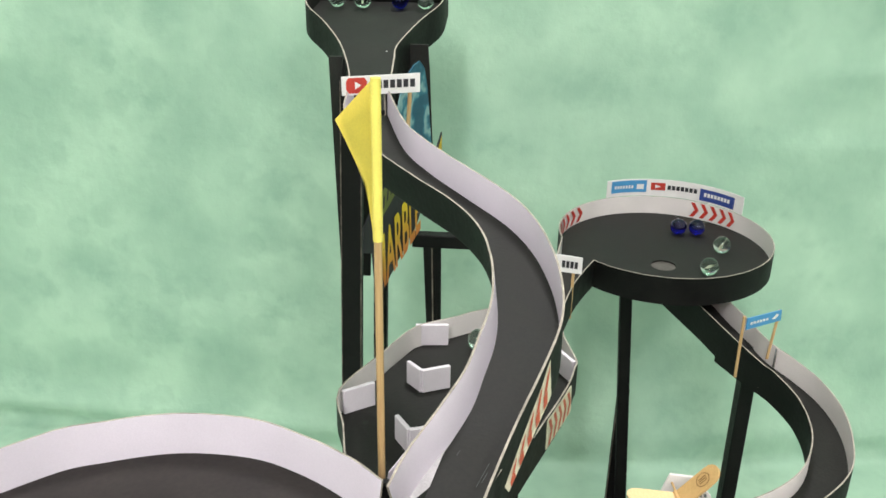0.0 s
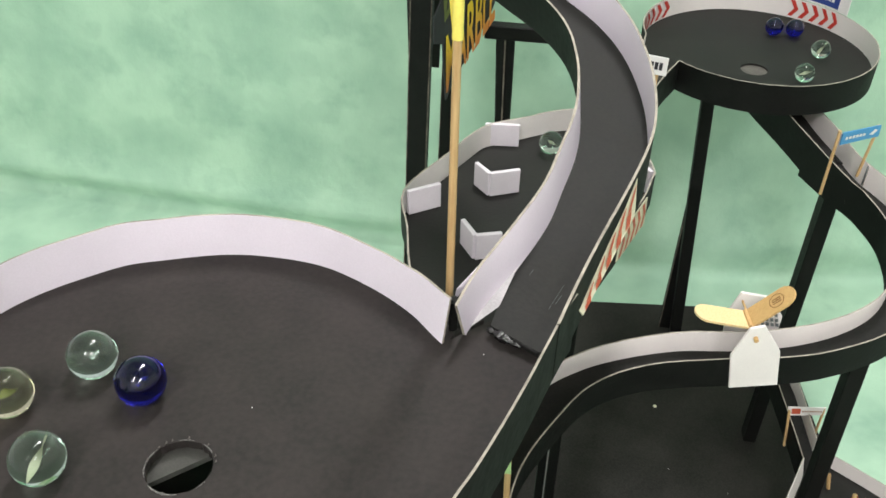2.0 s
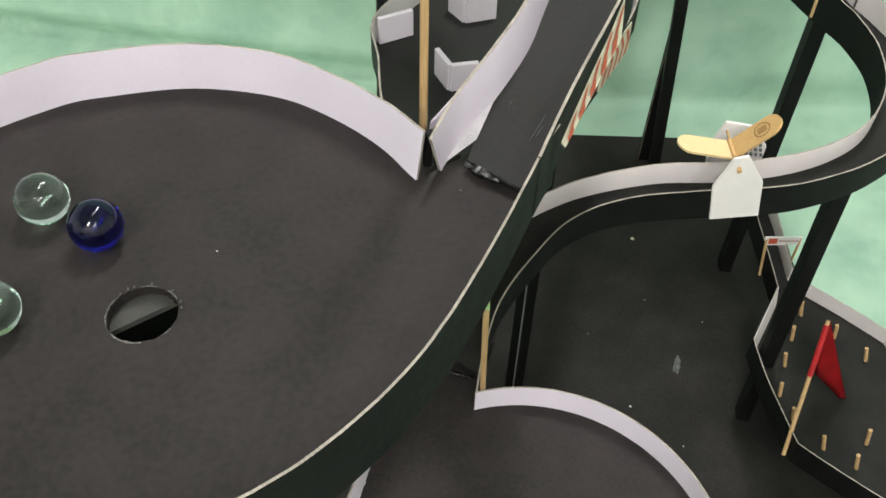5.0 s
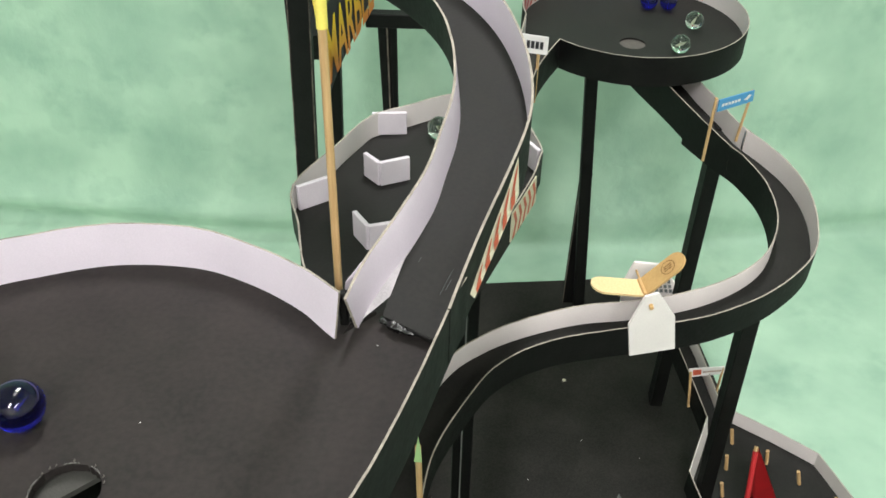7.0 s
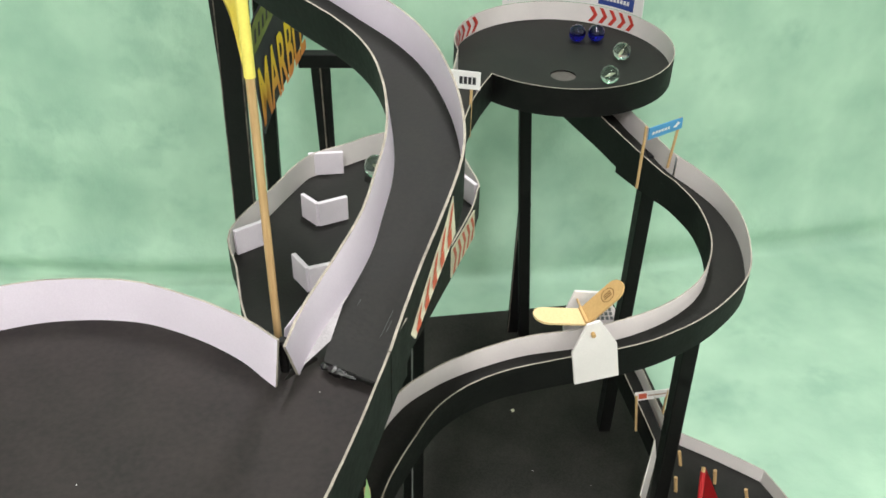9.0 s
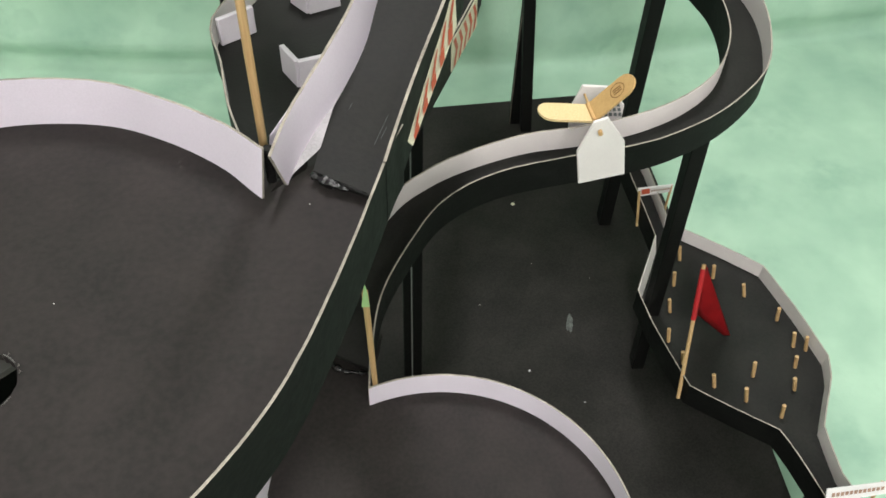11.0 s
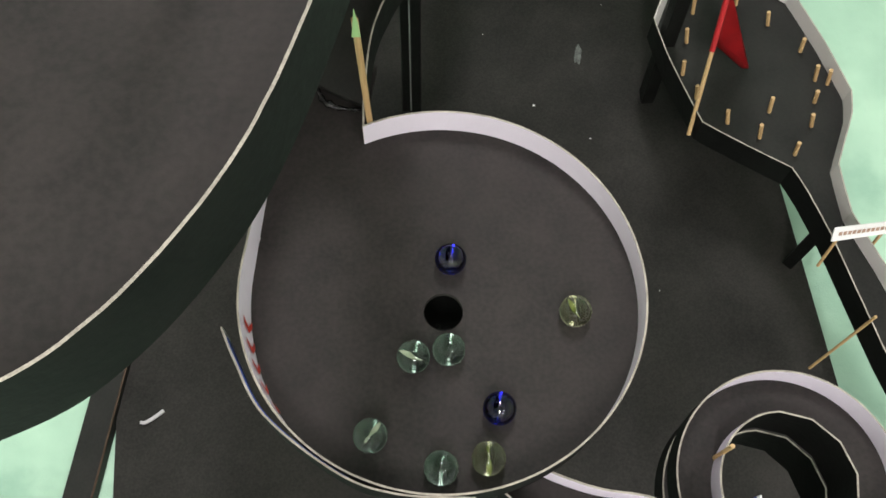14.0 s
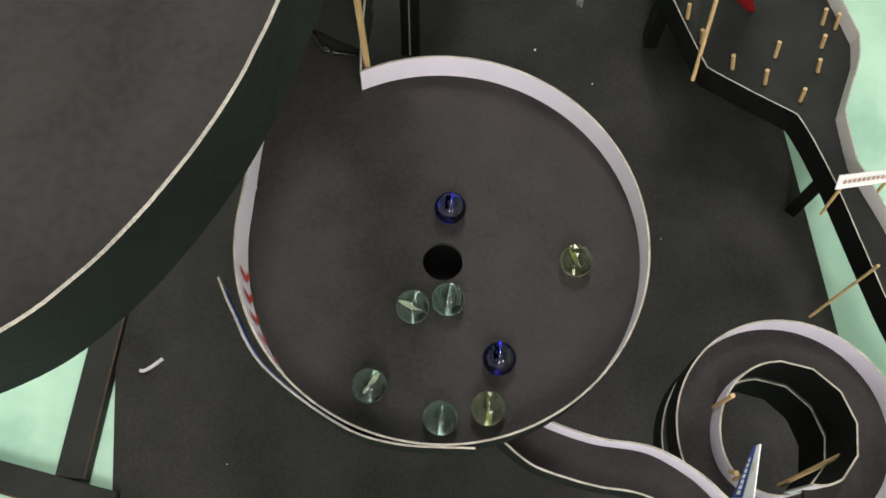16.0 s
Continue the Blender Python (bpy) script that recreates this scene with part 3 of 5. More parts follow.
# ---- tower with its funnel tray ----
funnel = thing("funnel_tray", (-0.10, 0.72, 0.57), "black funnel-shaped start tray on top of the tower", "start tray")
fl = [Vector(p) for p in ((-0.1140, 0.590, 0.5600), (-0.1160, 0.612, 0.5626), (-0.1260, 0.655, 0.5656), (-0.1397, 0.700, 0.5700), (-0.1598, 0.745, 0.5765), (-0.1878, 0.80, 0.5850), (-0.1890, 0.87, 0.5920))]
fr = [Vector(p) for p in ((-0.0875, 0.590, 0.5610), (-0.0860, 0.612, 0.5636), (-0.0890, 0.655, 0.5670), (-0.0905, 0.690, 0.5705), (-0.0788, 0.750, 0.5790), (-0.0647, 0.80, 0.5865), (-0.0640, 0.87, 0.5920))]
FUNNEL_CARD = [BLACK_BASE, BLACK_OUT, EDGE]
part("left_wall", strip(glide(fl, 6), 0.027, -1, 0.0012), FUNNEL_CARD, funnel, "black card side wall")
part("right_wall", strip(glide(fr, 6), 0.029, 1, 0.0012), FUNNEL_CARD, funnel, "black card side wall")
part("back_wall", strip([fl[-1], fr[-1]], 0.024, 1, 0.0012), FUNNEL_CARD, funnel, "black card back wall")
part("floor", deck(lowered(glide(fl, 6), 0.017), lowered(glide(fr, 6), 0.017)), BLACK_BASE, funnel, "matt black card floor")


def post(x, y, top, wide=0.016, deep=0.012, lean=(0, 0), foot=0.0, label="black painted square support post", group="support posts"):
    bm = bar((x, y, foot), (x + lean[0], y + lean[1], top), wide, deep)
    return solo("support_post", bm, POST, (x, y, foot), label, "support post", group)


def worn_post(x, y, top, wide, deep, lean, label, edges, foot=0.0):
    """A painted post whose paint is scraped pale along some of its edges."""
    p = thing("support_post", (x, y, foot), label, "support post", "support posts")
    bm = bmesh.new()
    bmesh.ops.create_cube(bm, size=1, matrix=Matrix.Translation((x, y, (foot + top) / 2)) @ Matrix.Diagonal((wide, deep, top - foot, 1)))
    for v in bm.verts:
        v.co.x += lean * (v.co.z - foot) / (top - foot)
    bmesh.ops.bevel(bm, geom=bm.edges[:], offset=0.0006, segments=1, affect="EDGES")
    part("post_board", bm, POST, p)
    for side in edges:
        a = Vector((x + side * (wide / 2 - 0.0002), y - deep / 2 + 0.0002, foot))
        part("worn_edge", bar(a, a + Vector((lean, 0, top - foot)), 0.0011, 0.0011), WORN, p, "pale scraped paint along the edge")
    return p


worn_post(-0.1309, 0.622, 0.558, 0.0158, 0.012, 0.0150, "tall black tower post with pale scraped edges", (-1, 1))
worn_post(-0.1210, 0.735, 0.552, 0.012, 0.012, 0.012, "tall black tower post with one pale scraped edge", (-1,))
solo("tower_panel", plate([(-0.1365, 0.66, 0.380), (-0.1120, 0.66, 0.380), (-0.1080, 0.66, 0.490), (-0.0900, 0.66, 0.490), (-0.0895, 0.66, 0.5440), (-0.1275, 0.66, 0.5420), (-0.1280, 0.66, 0.5640), (-0.1405, 0.66, 0.5640)], 0.003, (0, -1, 0)), BLACK_BASE, (-0.12, 0.66, 0.38), "black card panel closing the start tower", "tower panel")
solo("tower_panel", plate([(-0.1000, 0.722, 0.4700), (-0.0649, 0.722, 0.4700), (-0.0679, 0.722, 0.5410), (-0.0694, 0.722, 0.5640), (-0.0950, 0.722, 0.5640)], 0.003, (0, -1, 0)), BLACK_BASE, (-0.08, 0.722, 0.47), "black card panel behind the teal wave board", "tower panel")
solo("tower_panel", plate([(-0.1342, 0.631, 0.5720), (-0.1245, 0.631, 0.5720), (-0.1283, 0.631, 0.40)], 0.003, (0, -1, 0)), BLACK_BASE, (-0.128, 0.631, 0.40), "black card wedge beside the tower post", "tower panel")

# ---- zigzag tray ----
tray = thing("zigzag_tray", (-0.02, 0.46, 0.385), "six-sided black tray with white walls and zigzag panels", "obstacle tray")


def tray_z(y):
    return 0.412 - 0.083 * (y - 0.41)


tray_pts = [(-0.066, 0.325), (-0.079, 0.362), (-0.087, 0.398), (-0.0968, 0.439), (-0.079, 0.490), (-0.061, 0.536), (-0.036, 0.556), (-0.011, 0.575), (0.020, 0.585)]
tray_left = [Vector((x, y, tray_z(y))) for x, y in tray_pts]
tray_right = [Vector((x, y, tray_z(y))) for x, y in ((0.044, 0.575), (0.0445, 0.535), (0.051, 0.497), (0.0495, 0.486), (0.043, 0.458), (0.025, 0.407), (0.006, 0.355), (-0.008, 0.325))]
part("left_wall", strip(glide(tray_left, 4), 0.020, -1), WARM_CARD, tray, "white card wall, black outside")
part("right_wall", strip(glide(tray_right, 4), 0.024, -1), WARM_CARD, tray, "white card wall, black outside")
outline = [Vector((p.x, p.y, tray_z(p.y) - 0.017)) for p in tray_left + tray_right]
part("floor", plate(outline, 0.003, (0, 0, 1)), BLACK_BASE, tray, "matt black card floor")


def zig_panel(ends, low=0.017, high=-0.0002):
    """A short upright foam board between two places of the tray."""
    bm = bmesh.new()
    (ax, ay), (bx, by) = ends
    a, b = Vector((ax, ay, 0)), Vector((bx, by, 0))
    n = Vector((-(b - a).y, (b - a).x, 0)).normalized() * 0.0014
    for q in (a, b):
        for s in (1, -1):
            for h in (-low, high):
                p = q + n * s
                bm.verts.new((p.x, p.y, tray_z(q.y) + h))
    v = list(bm.verts)
    for f in ((0, 1, 3, 2), (4, 6, 7, 5), (0, 4, 5, 1), (2, 3, 7, 6), (1, 5, 7, 3), (0, 2, 6, 4)):
        bm.faces.new([v[i] for i in f])
    bmesh.ops.recalc_face_normals(bm, faces=bm.faces)
    bmesh.ops.bevel(bm, geom=bm.edges[:], offset=0.0004, segments=1, affect="EDGES")
    return bm


for ends in (((-0.0606, 0.5415), (-0.0372, 0.5442)), ((-0.0595, 0.4837), (-0.0492, 0.4708)), ((-0.0492, 0.4708), (-0.0317, 0.4800)), ((-0.0583, 0.4131), (-0.0491, 0.3977)), ((-0.0491, 0.3977), (-0.0350, 0.4032)),
             ((-0.0945, 0.4380), (-0.0773, 0.4520)), ((0.0404, 0.512), (0.0495, 0.4941))):
    part("deflector", zig_panel(ends), PANEL, tray, "white foam deflector panel")

# ---- link channel from the tray to the round bowl ----
link = thing("link_channel", (0.05, 0.64, 0.38), "short black channel from zigzag tray to round bowl", "marble channel")
lk_l = glide([(0.020, 0.585, 0.3975), (0.0335, 0.640, 0.394), (0.0460, 0.700, 0.3875), (0.0536, 0.7518, 0.3845)], 6)
lk_r = glide([(0.044, 0.575, 0.3975), (0.055, 0.625, 0.394), (0.0660, 0.663, 0.3900), (0.0790, 0.7000, 0.3855)], 6)
part("far_wall", strip(lk_l, 0.022, -1), WARM_CARD, link)
part("near_wall", strip(lk_r, 0.026, 1), WARM_CARD, link)
part("floor", deck(lowered(lk_l, 0.018), lowered(lk_r, 0.018)), BLACK, link)

# ---- round bowl ----
RC, RR, RTOP, RFLOOR = (0.1500, 0.7705), 0.0982, 0.3845, 0.3660
ring = thing("round_bowl", (RC[0], RC[1], RFLOOR), "round black bowl with low white inner wall, raised on a post", "marble bowl")
part("rim_wall", strip(arc(RC, RR, -136, 191, RTOP, n=90), 0.0255, 1), WARM_CARD, ring, "white card rim wall, black outside")
part("floor", holed_plate(arc(RC, RR, 0, 356.4, RFLOOR, n=99), (0.1465, 0.7378), 0.0112, RFLOOR, 0.0012), BLACK_BASE, ring, "matt black card floor")
part("catch_card", plate([(0.126, 0.720, 0.3643), (0.167, 0.720, 0.3643), (0.167, 0.765, 0.3643), (0.126, 0.765, 0.3643)], 0.0006, (0, 0, 1)), GREY_CARD, ring, "bare grey-beige card under the hole")
post(0.1450, 0.800, 0.3655, 0.0118, 0.012, lean=(-0.0245, 0), label="black support post under the round bowl")
worn_post(0.1327, 0.8125, 0.186, 0.0118, 0.010, 0.0022, "black brace board leaning against the round bowl's post", (-1,))

# ---- lower chute from round bowl to lower bowl ----
loop = thing("curved_chute", (0.15, 0.52, 0.31), "curving black chute with white inner walls, looping downhill", "marble chute")
lo_far = glide([(0.1515, 0.7998, 0.3587), (0.1714, 0.7597, 0.3584), (0.1892, 0.7197, 0.3573), (0.1984, 0.6912, 0.3549), (0.2067, 0.6658, 0.3540),
                  (0.2181, 0.6328, 0.3503), (0.2338, 0.6096, 0.3471), (0.2469, 0.5860, 0.3435), (0.2535, 0.5569, 0.3399), (0.2510, 0.5233, 0.3368),
                  (0.2387, 0.4880, 0.3338), (0.2081, 0.4580, 0.3289), (0.1748, 0.4398, 0.3251), (0.1448, 0.4313, 0.3215), (0.1073, 0.4261, 0.3183),
                  (0.0610, 0.4206, 0.3106), (0.0286, 0.4062, 0.3032), (0.0087, 0.3840, 0.2942), (-0.0102, 0.3503, 0.2845), (-0.0167, 0.3183, 0.2724),
                  (-0.0180, 0.3011, 0.2633)])
lo_near = glide([(0.1178, 0.7900, 0.3590), (0.1417, 0.7500, 0.3588), (0.1578, 0.7130, 0.3568), (0.1712, 0.6819, 0.3547), (0.1825, 0.6529, 0.3526),
                  (0.1938, 0.6254, 0.3504), (0.2048, 0.6037, 0.3475), (0.2139, 0.5872, 0.3460), (0.2240, 0.5605, 0.3417), (0.2229, 0.5232, 0.3383),
                  (0.2090, 0.4906, 0.3345), (0.1864, 0.4707, 0.3298), (0.1553, 0.4568, 0.3258), (0.1181, 0.4503, 0.3208), (0.0809, 0.4488, 0.3157),
                  (0.0453, 0.4431, 0.3076), (0.0185, 0.4332, 0.3012), (-0.0043, 0.4175, 0.2934), (-0.0309, 0.3762, 0.2832), (-0.0607, 0.3302, 0.2722),
                  (-0.0686, 0.2832, 0.2627)])
part("outer_wall", strip(lo_far, 0.0235, -1), WARM_CARD, loop, "white card wall, black outside")
part("inner_wall", strip(lo_near[:33], 0.0300, 1), WARM_CARD, loop, "white card wall, black outside")
part("inner_wall", strip(lo_near[32:50], 0.0350, 1, drop=-0.0078), WARM_CARD, loop, "white card wall, black outside")
part("inner_wall", strip(lo_near[49:], 0.0275, 1), WARM_CARD, loop, "white card wall, black outside")
part("seam_flap", strip([Vector((0.2214, 0.6242, 0.3490)), Vector((0.2222, 0.6228, 0.3488))], 0.017, -1, 0.0008), [GREY_INK, WHITE, EDGE], loop, "overlapping card seam")
fl_near = [p for p in lowered(lo_near, 0.0165) if p.y > 0.342 or p.x > 0.05] + [Vector((-0.0500, 0.3380, 0.2500))]
fl_far = [p for p in lowered(lo_far, 0.0190) if p.y > 0.325 or p.x > 0.05] + [Vector((-0.0172, 0.3205, 0.2490))]
part("floor", deck(even(fl_near, 70), even(fl_far, 70)), BLACK_BASE, loop, "matt black card floor")
post(0.2117, 0.657, 0.335, 0.0165, 0.012, label="black support post under the curving chute", lean=(0.001, 0), foot=0.006)
post(0.2135, 0.4800, 0.309, 0.0138, 0.011, lean=(-0.009, 0), label="black support post standing on the base board", foot=0.006)
twin = thing("support_post", (0.0105, 0.472, 0.006), "black double post with a pale gap under the zigzag tray", "support post", "support posts")
part("board", bar((0.0135, 0.472, 0.006), (0.0125, 0.472, 0.3845), 0.0095, 0.008), POST, twin)
part("board", bar((0.0052, 0.474, 0.006), (0.0042, 0.474, 0.3845), 0.0055, 0.007), POST, twin)
part("pale_edge", bar((0.0083, 0.4722, 0.006), (0.0073, 0.4722, 0.3840), 0.0010, 0.006), FLAP, twin, "pale bare card edge")

# ---- lower bowl ----
DC, DR, DTOP, DFLOOR = (0.0199, 0.2095), 0.0985, 0.262, 0.2442
low_bowl = thing("lower_bowl", (DC[0], DC[1], DFLOOR), "round black lower bowl with white inner wall and centre hole", "marble bowl")
low_rim = arc(DC, DR, 113, -219.5, DTOP, n=110)
for i, p in enumerate(low_rim):
    over = max(0, i * 332.5 / 110 - 303)
    p += (p - Vector((*DC, DTOP))).normalized() * 0.000018 * over ** 2


def toe_in(u):
    """How far the wall's foot stands inside its top edge: the wall leans out on the entry side."""
    return 0.0034 * math.exp(-((u - 0.862) / 0.085) ** 2)


part("rim_wall", strip(low_rim, 0.021, -1, toe=toe_in), CARD, low_bowl, "white card rim wall, black outside")
part("floor", holed_plate(arc(DC, DR, 0, 356.4, DFLOOR, n=99), (0.0200, 0.2025), 0.0098, DFLOOR, 0.003), BLACK, low_bowl, "matt black card floor")
part("mouth", plate([(-0.0790, 0.240, 0.2437), (-0.0780, 0.352, 0.2437), (-0.0110, 0.350, 0.2437), (-0.0168, 0.318, 0.2437), (-0.0172, 0.300, 0.2437), (-0.03, 0.288, 0.2437)], 0.003, (0, 0, 1)), BLACK, low_bowl, "black card mouth under the chute")
part("catch_tray", plate([(-0.01, 0.240, 0.2050), (0.05, 0.240, 0.2050), (0.05, 0.165, 0.2050), (-0.01, 0.165, 0.2050)], 0.003, (0, 0, 1)), POST, low_bowl, "black card tray under the hole")
post(0.02, 0.262, 0.2405, 0.016, 0.012, label="black support post hidden under the lower bowl", foot=0.006)

# ---- under-chute below the upper bowl's hole ----
under = thing("under_chute", (-0.09, 0.24, 0.43), "black card chute under the bowl, leading to the zigzag tray", "marble chute")
un_l = glide([(-0.150, 0.130, 0.490), (-0.125, 0.230, 0.462), (-0.080, 0.350, 0.414)], 6)
un_r = glide([(-0.094, 0.118, 0.490), (-0.076, 0.220, 0.462), (-0.042, 0.335, 0.414)], 6)
part("floor", deck(lowered(un_l, 0.017), lowered(un_r, 0.017), 0.003), BLACK_BASE, under)
part("ledge", plate([(-0.127, 0.1475, 0.4882), (-0.091, 0.1805, 0.4882), (-0.091, 0.195, 0.4882), (-0.127, 0.195, 0.4882)], 0.002, (0, 0, 1)), BARE_CARD, under, "bare grey card ledge just under the hole")
part("left_wall", strip(un_l, 0.02, -1), [BLACK_BASE, BLACK_OUT, EDGE], under)
part("right_wall", strip(un_r, 0.02, 1), [BLACK_BASE, BLACK_OUT, EDGE], under)

# ---- T-shaped support behind the zigzag tray ----
tee = thing("tee_support", (-0.057, 0.69, 0.0), "black T-shaped support post with a crossbeam under the chute", "support post")
part("post", bar((-0.0500, 0.693, 0.0), (-0.0650, 0.693, 0.3985), 0.0068, 0.010), POST, tee)
part("post", bar((-0.0565, 0.693, 0.0), (-0.0595, 0.693, 0.3985), 0.0055, 0.010), POST, tee)
part("pale_gap", bar((-0.0548, 0.6868, 0.0), (-0.0620, 0.6868, 0.3975), 0.0012, 0.0012), WORN, tee, "pale bare edge between the two boards")
part("crossbeam", bar((-0.0790, 0.690, 0.4028), (-0.018, 0.690, 0.4028), 0.011, 0.0115), POST, tee)

# ---- narrow chute and peg tray ----
PEG_TOP = 0.102
pegs_tray = thing("peg_tray", (0.27, 0.44, 0.084), "black six-sided peg tray with low white walls", "obstacle tray")
pg_far = creased([(0.210, 0.690, 0.133), (0.2275, 0.618, 0.122), (0.2375, 0.566, 0.110), (0.2475, 0.5605, PEG_TOP), (0.2810, 0.5375, PEG_TOP), (0.3125, 0.5130, PEG_TOP), (0.3280, 0.465, PEG_TOP), (0.3390, 0.420, PEG_TOP),
                (0.3350, 0.400, PEG_TOP), (0.3160, 0.358, 0.101), (0.3180, 0.320, 0.099), (0.3340, 0.280, 0.096), (0.3555, 0.215, 0.092), (0.375, 0.140, 0.088)], 5)
pg_near = creased([(0.190, 0.690, 0.133), (0.2085, 0.618, 0.122), (0.2250, 0.549, 0.1035), (0.1990, 0.490, PEG_TOP), (0.2045, 0.4563, PEG_TOP), (0.2120, 0.428, PEG_TOP), (0.222, 0.395, PEG_TOP), (0.252, 0.374, PEG_TOP),
                 (0.281, 0.355, PEG_TOP), (0.289, 0.336, 0.101), (0.2995, 0.303, 0.099), (0.309, 0.265, 0.096), (0.322, 0.215, 0.092), (0.345, 0.140, 0.088)], 5)
part("far_wall", strip(pg_far, 0.018, -1), WARM_CARD, pegs_tray, "white card wall, black outside")
part("near_wall", strip(pg_near, 0.024, 1), WARM_CARD, pegs_tray, "white card wall, black outside")
part("floor", deck(lowered(pg_near, 0.0148), lowered(pg_far, 0.0148)), BLACK_BASE, pegs_tray, "matt black card floor")
part("leaning_wall", plate([(0.2256, 0.5488, 0.1036), (0.1996, 0.4900, 0.1021), (0.2040, 0.4897, 0.0872), (0.2268, 0.5395, 0.0872)], 0.0006), WARM_WHITE, pegs_tray, "white card side leaning outwards")
PEG_Z = 0.0875


def peg(x, y, k):
    """A short match-like wooden peg, slightly leaning."""
    lean = Vector((-0.0026 + 0.0009 * math.sin(k * 2.7), 0.0022 + 0.0009 * math.cos(k * 1.9), 0.0142 + 0.0013 * math.sin(k * 1.3)))
    return rod((x, y, PEG_Z - 0.001), Vector((x, y, PEG_Z)) + lean, 0.0016, 8)


for k, (x, y) in enumerate(((0.247, 0.5335), (0.2356, 0.505), (0.2264, 0.477), (0.2188, 0.447), (0.294, 0.492), (0.3149, 0.466), (0.3209, 0.439), (0.3300, 0.435), (0.3163, 0.419), (0.3096, 0.398), (0.2799, 0.4115),
                            (0.2684, 0.389), (0.2921, 0.374), (0.2464, 0.4025), (0.2261, 0.425), (0.2717, 0.5125))):
    part("peg", peg(x, y, k), STICK, pegs_tray, "pale wooden peg")
post(0.3085, 0.321, 0.080, 0.009, 0.010, label="short black leg under the peg tray exit", lean=(-0.004, -0.004), foot=0.006)
post(0.270, 0.440, 0.0815, 0.012, 0.012, label="black leg hidden under the peg tray", foot=0.006)


# ---- flags ----
def flag(base, top, radius, cloth_corners, cloth_mat, sleeve, label, ripple=0.0):
    """A wooden stick with a paper pennant glued round its upper end."""
    f = thing("flag", base, label, "flag")
    pole = part("stick", rod(base, top, radius, 9), STICK, f, "pale round wooden stick")
    bm = bmesh.new()
    c = [Vector(q) for q in cloth_corners]
    n = 6
    grid = []
    for i in range(n + 1):
        row = []
        for j in range(n + 1):
            u, v = i / n, j / n
            p = c[0].lerp(c[1], u).lerp(c[3].lerp(c[2], u), v)
            row.append(bm.verts.new(p + Vector((0, ripple * math.sin(2.6 * v + 1.5 * u), 0))))
        grid.append(row)
    for a, b in zip(grid, grid[1:]):
        for j in range(n):
            bm.faces.new((a[j], b[j], b[j + 1], a[j + 1])).smooth = True
    g = bmesh.ops.solidify(bm, geom=bm.faces[:], thickness=0.0003)
    bmesh.ops.recalc_face_normals(bm, faces=bm.faces)
    part("pennant", bm, cloth_mat, f)
    if sleeve:
        s, e = Vector(base).lerp(Vector(top), sleeve[0]), Vector(base).lerp(Vector(top), sleeve[1])
        part("sleeve", rod(s, e, radius * 1.25, 10), cloth_mat, pole, "paper wrapped round the stick")
    return f


flag((-0.0415, 0.2420, 0.5000), (-0.0421, 0.2485, 0.6484), 0.0014, [(-0.0429, 0.248, 0.6490), (-0.0577, 0.259, 0.6318), (-0.0458, 0.250, 0.6135), (-0.0430, 0.2445, 0.5940)], YELLOW, (0.640, 1.005),
     "yellow paper pennant flag on a tall wooden stick", 0.0015)
flag((0.2165, 0.3955, 0.0835), (0.2271, 0.4520, 0.1797), 0.0016, [(0.2272, 0.452, 0.1800), (0.2290, 0.452, 0.1790), (0.2765, 0.452, 0.0765), (0.2366, 0.452, 0.1165)], RED_FLAG, (0.60, 0.97),
     "dark red paper pennant flag on a leaning stick", 0.001)
tab = thing("flag", (-0.0146, 0.3045, 0.2480), "pale green paper tab on a wooden stick", "flag")
part("stick", rod((-0.0146, 0.3045, 0.2480), (-0.0172, 0.3045, 0.3440), 0.0017, 9), STICK, tab, "pale round wooden stick")
part("pennant", plate([(-0.0191, 0.3020, 0.3345), (-0.0150, 0.3020, 0.3345), (-0.0157, 0.3020, 0.3450), (-0.0170, 0.3020, 0.3545), (-0.0183, 0.3020, 0.3420)], 0.0005, (0, -1, 0)), LIME, tab, "pale green folded paper")


# ---- printed signs ----
def face_frame(corners):
    """Maps (u, v) in 0..1, v upwards, to a four-cornered board: top left, top right, bottom right, bottom left."""
    c = [Vector(q) for q in corners]
    n = (c[1] - c[0]).cross(c[3] - c[0]).normalized()
    if n.y > 0.5:
        n = -n
    return (lambda u, v, lift=0.0: c[3].lerp(c[2], u).lerp(c[0].lerp(c[1], u), v) + n * lift), n


def patch(at, u0, v0, u1, v1, lift=0.0003, cut=0.0, slices=1):
    """A printed block on a board."""
    bm = bmesh.new()
    for i in range(slices):
        a, b = u0 + (u1 - u0) * i / slices, u0 + (u1 - u0) * (i + 1) / slices
        q = [(a, v0), (b, v0), (b, v1), (a, v1)]
        if cut and slices == 1:
            w, h = (u1 - u0) * cut, (v1 - v0) * 0.25
            q = [(u0 + w, v0), (u1 - w, v0), (u1, v0 + h), (u1, v1 - h), (u1 - w, v1), (u0 + w, v1), (u0, v1 - h), (u0, v0 + h)]
        bm.faces.new([bm.verts.new(at(*p, lift)) for p in q])
    return bm


def poly_patch(at, pts, lift=0.0003):
    bm = bmesh.new()
    bm.faces.new([bm.verts.new(at(u, v, lift)) for u, v in pts])
    return bm


def word_bars(parent, at, u0, v0, u1, v1, n, material, lift=0.0004, thick=0.74):
    """An unlettered word: a row of plain upright blocks."""
    for i in range(n):
        a = u0 + (u1 - u0) * i / n
        b = a + (u1 - u0) / n * thick
        top = v0 + (v1 - v0) * 0.86
        part("print_bar", patch(at, a, v0 + (v1 - v0) * 0.12, b, top, lift), material, parent)


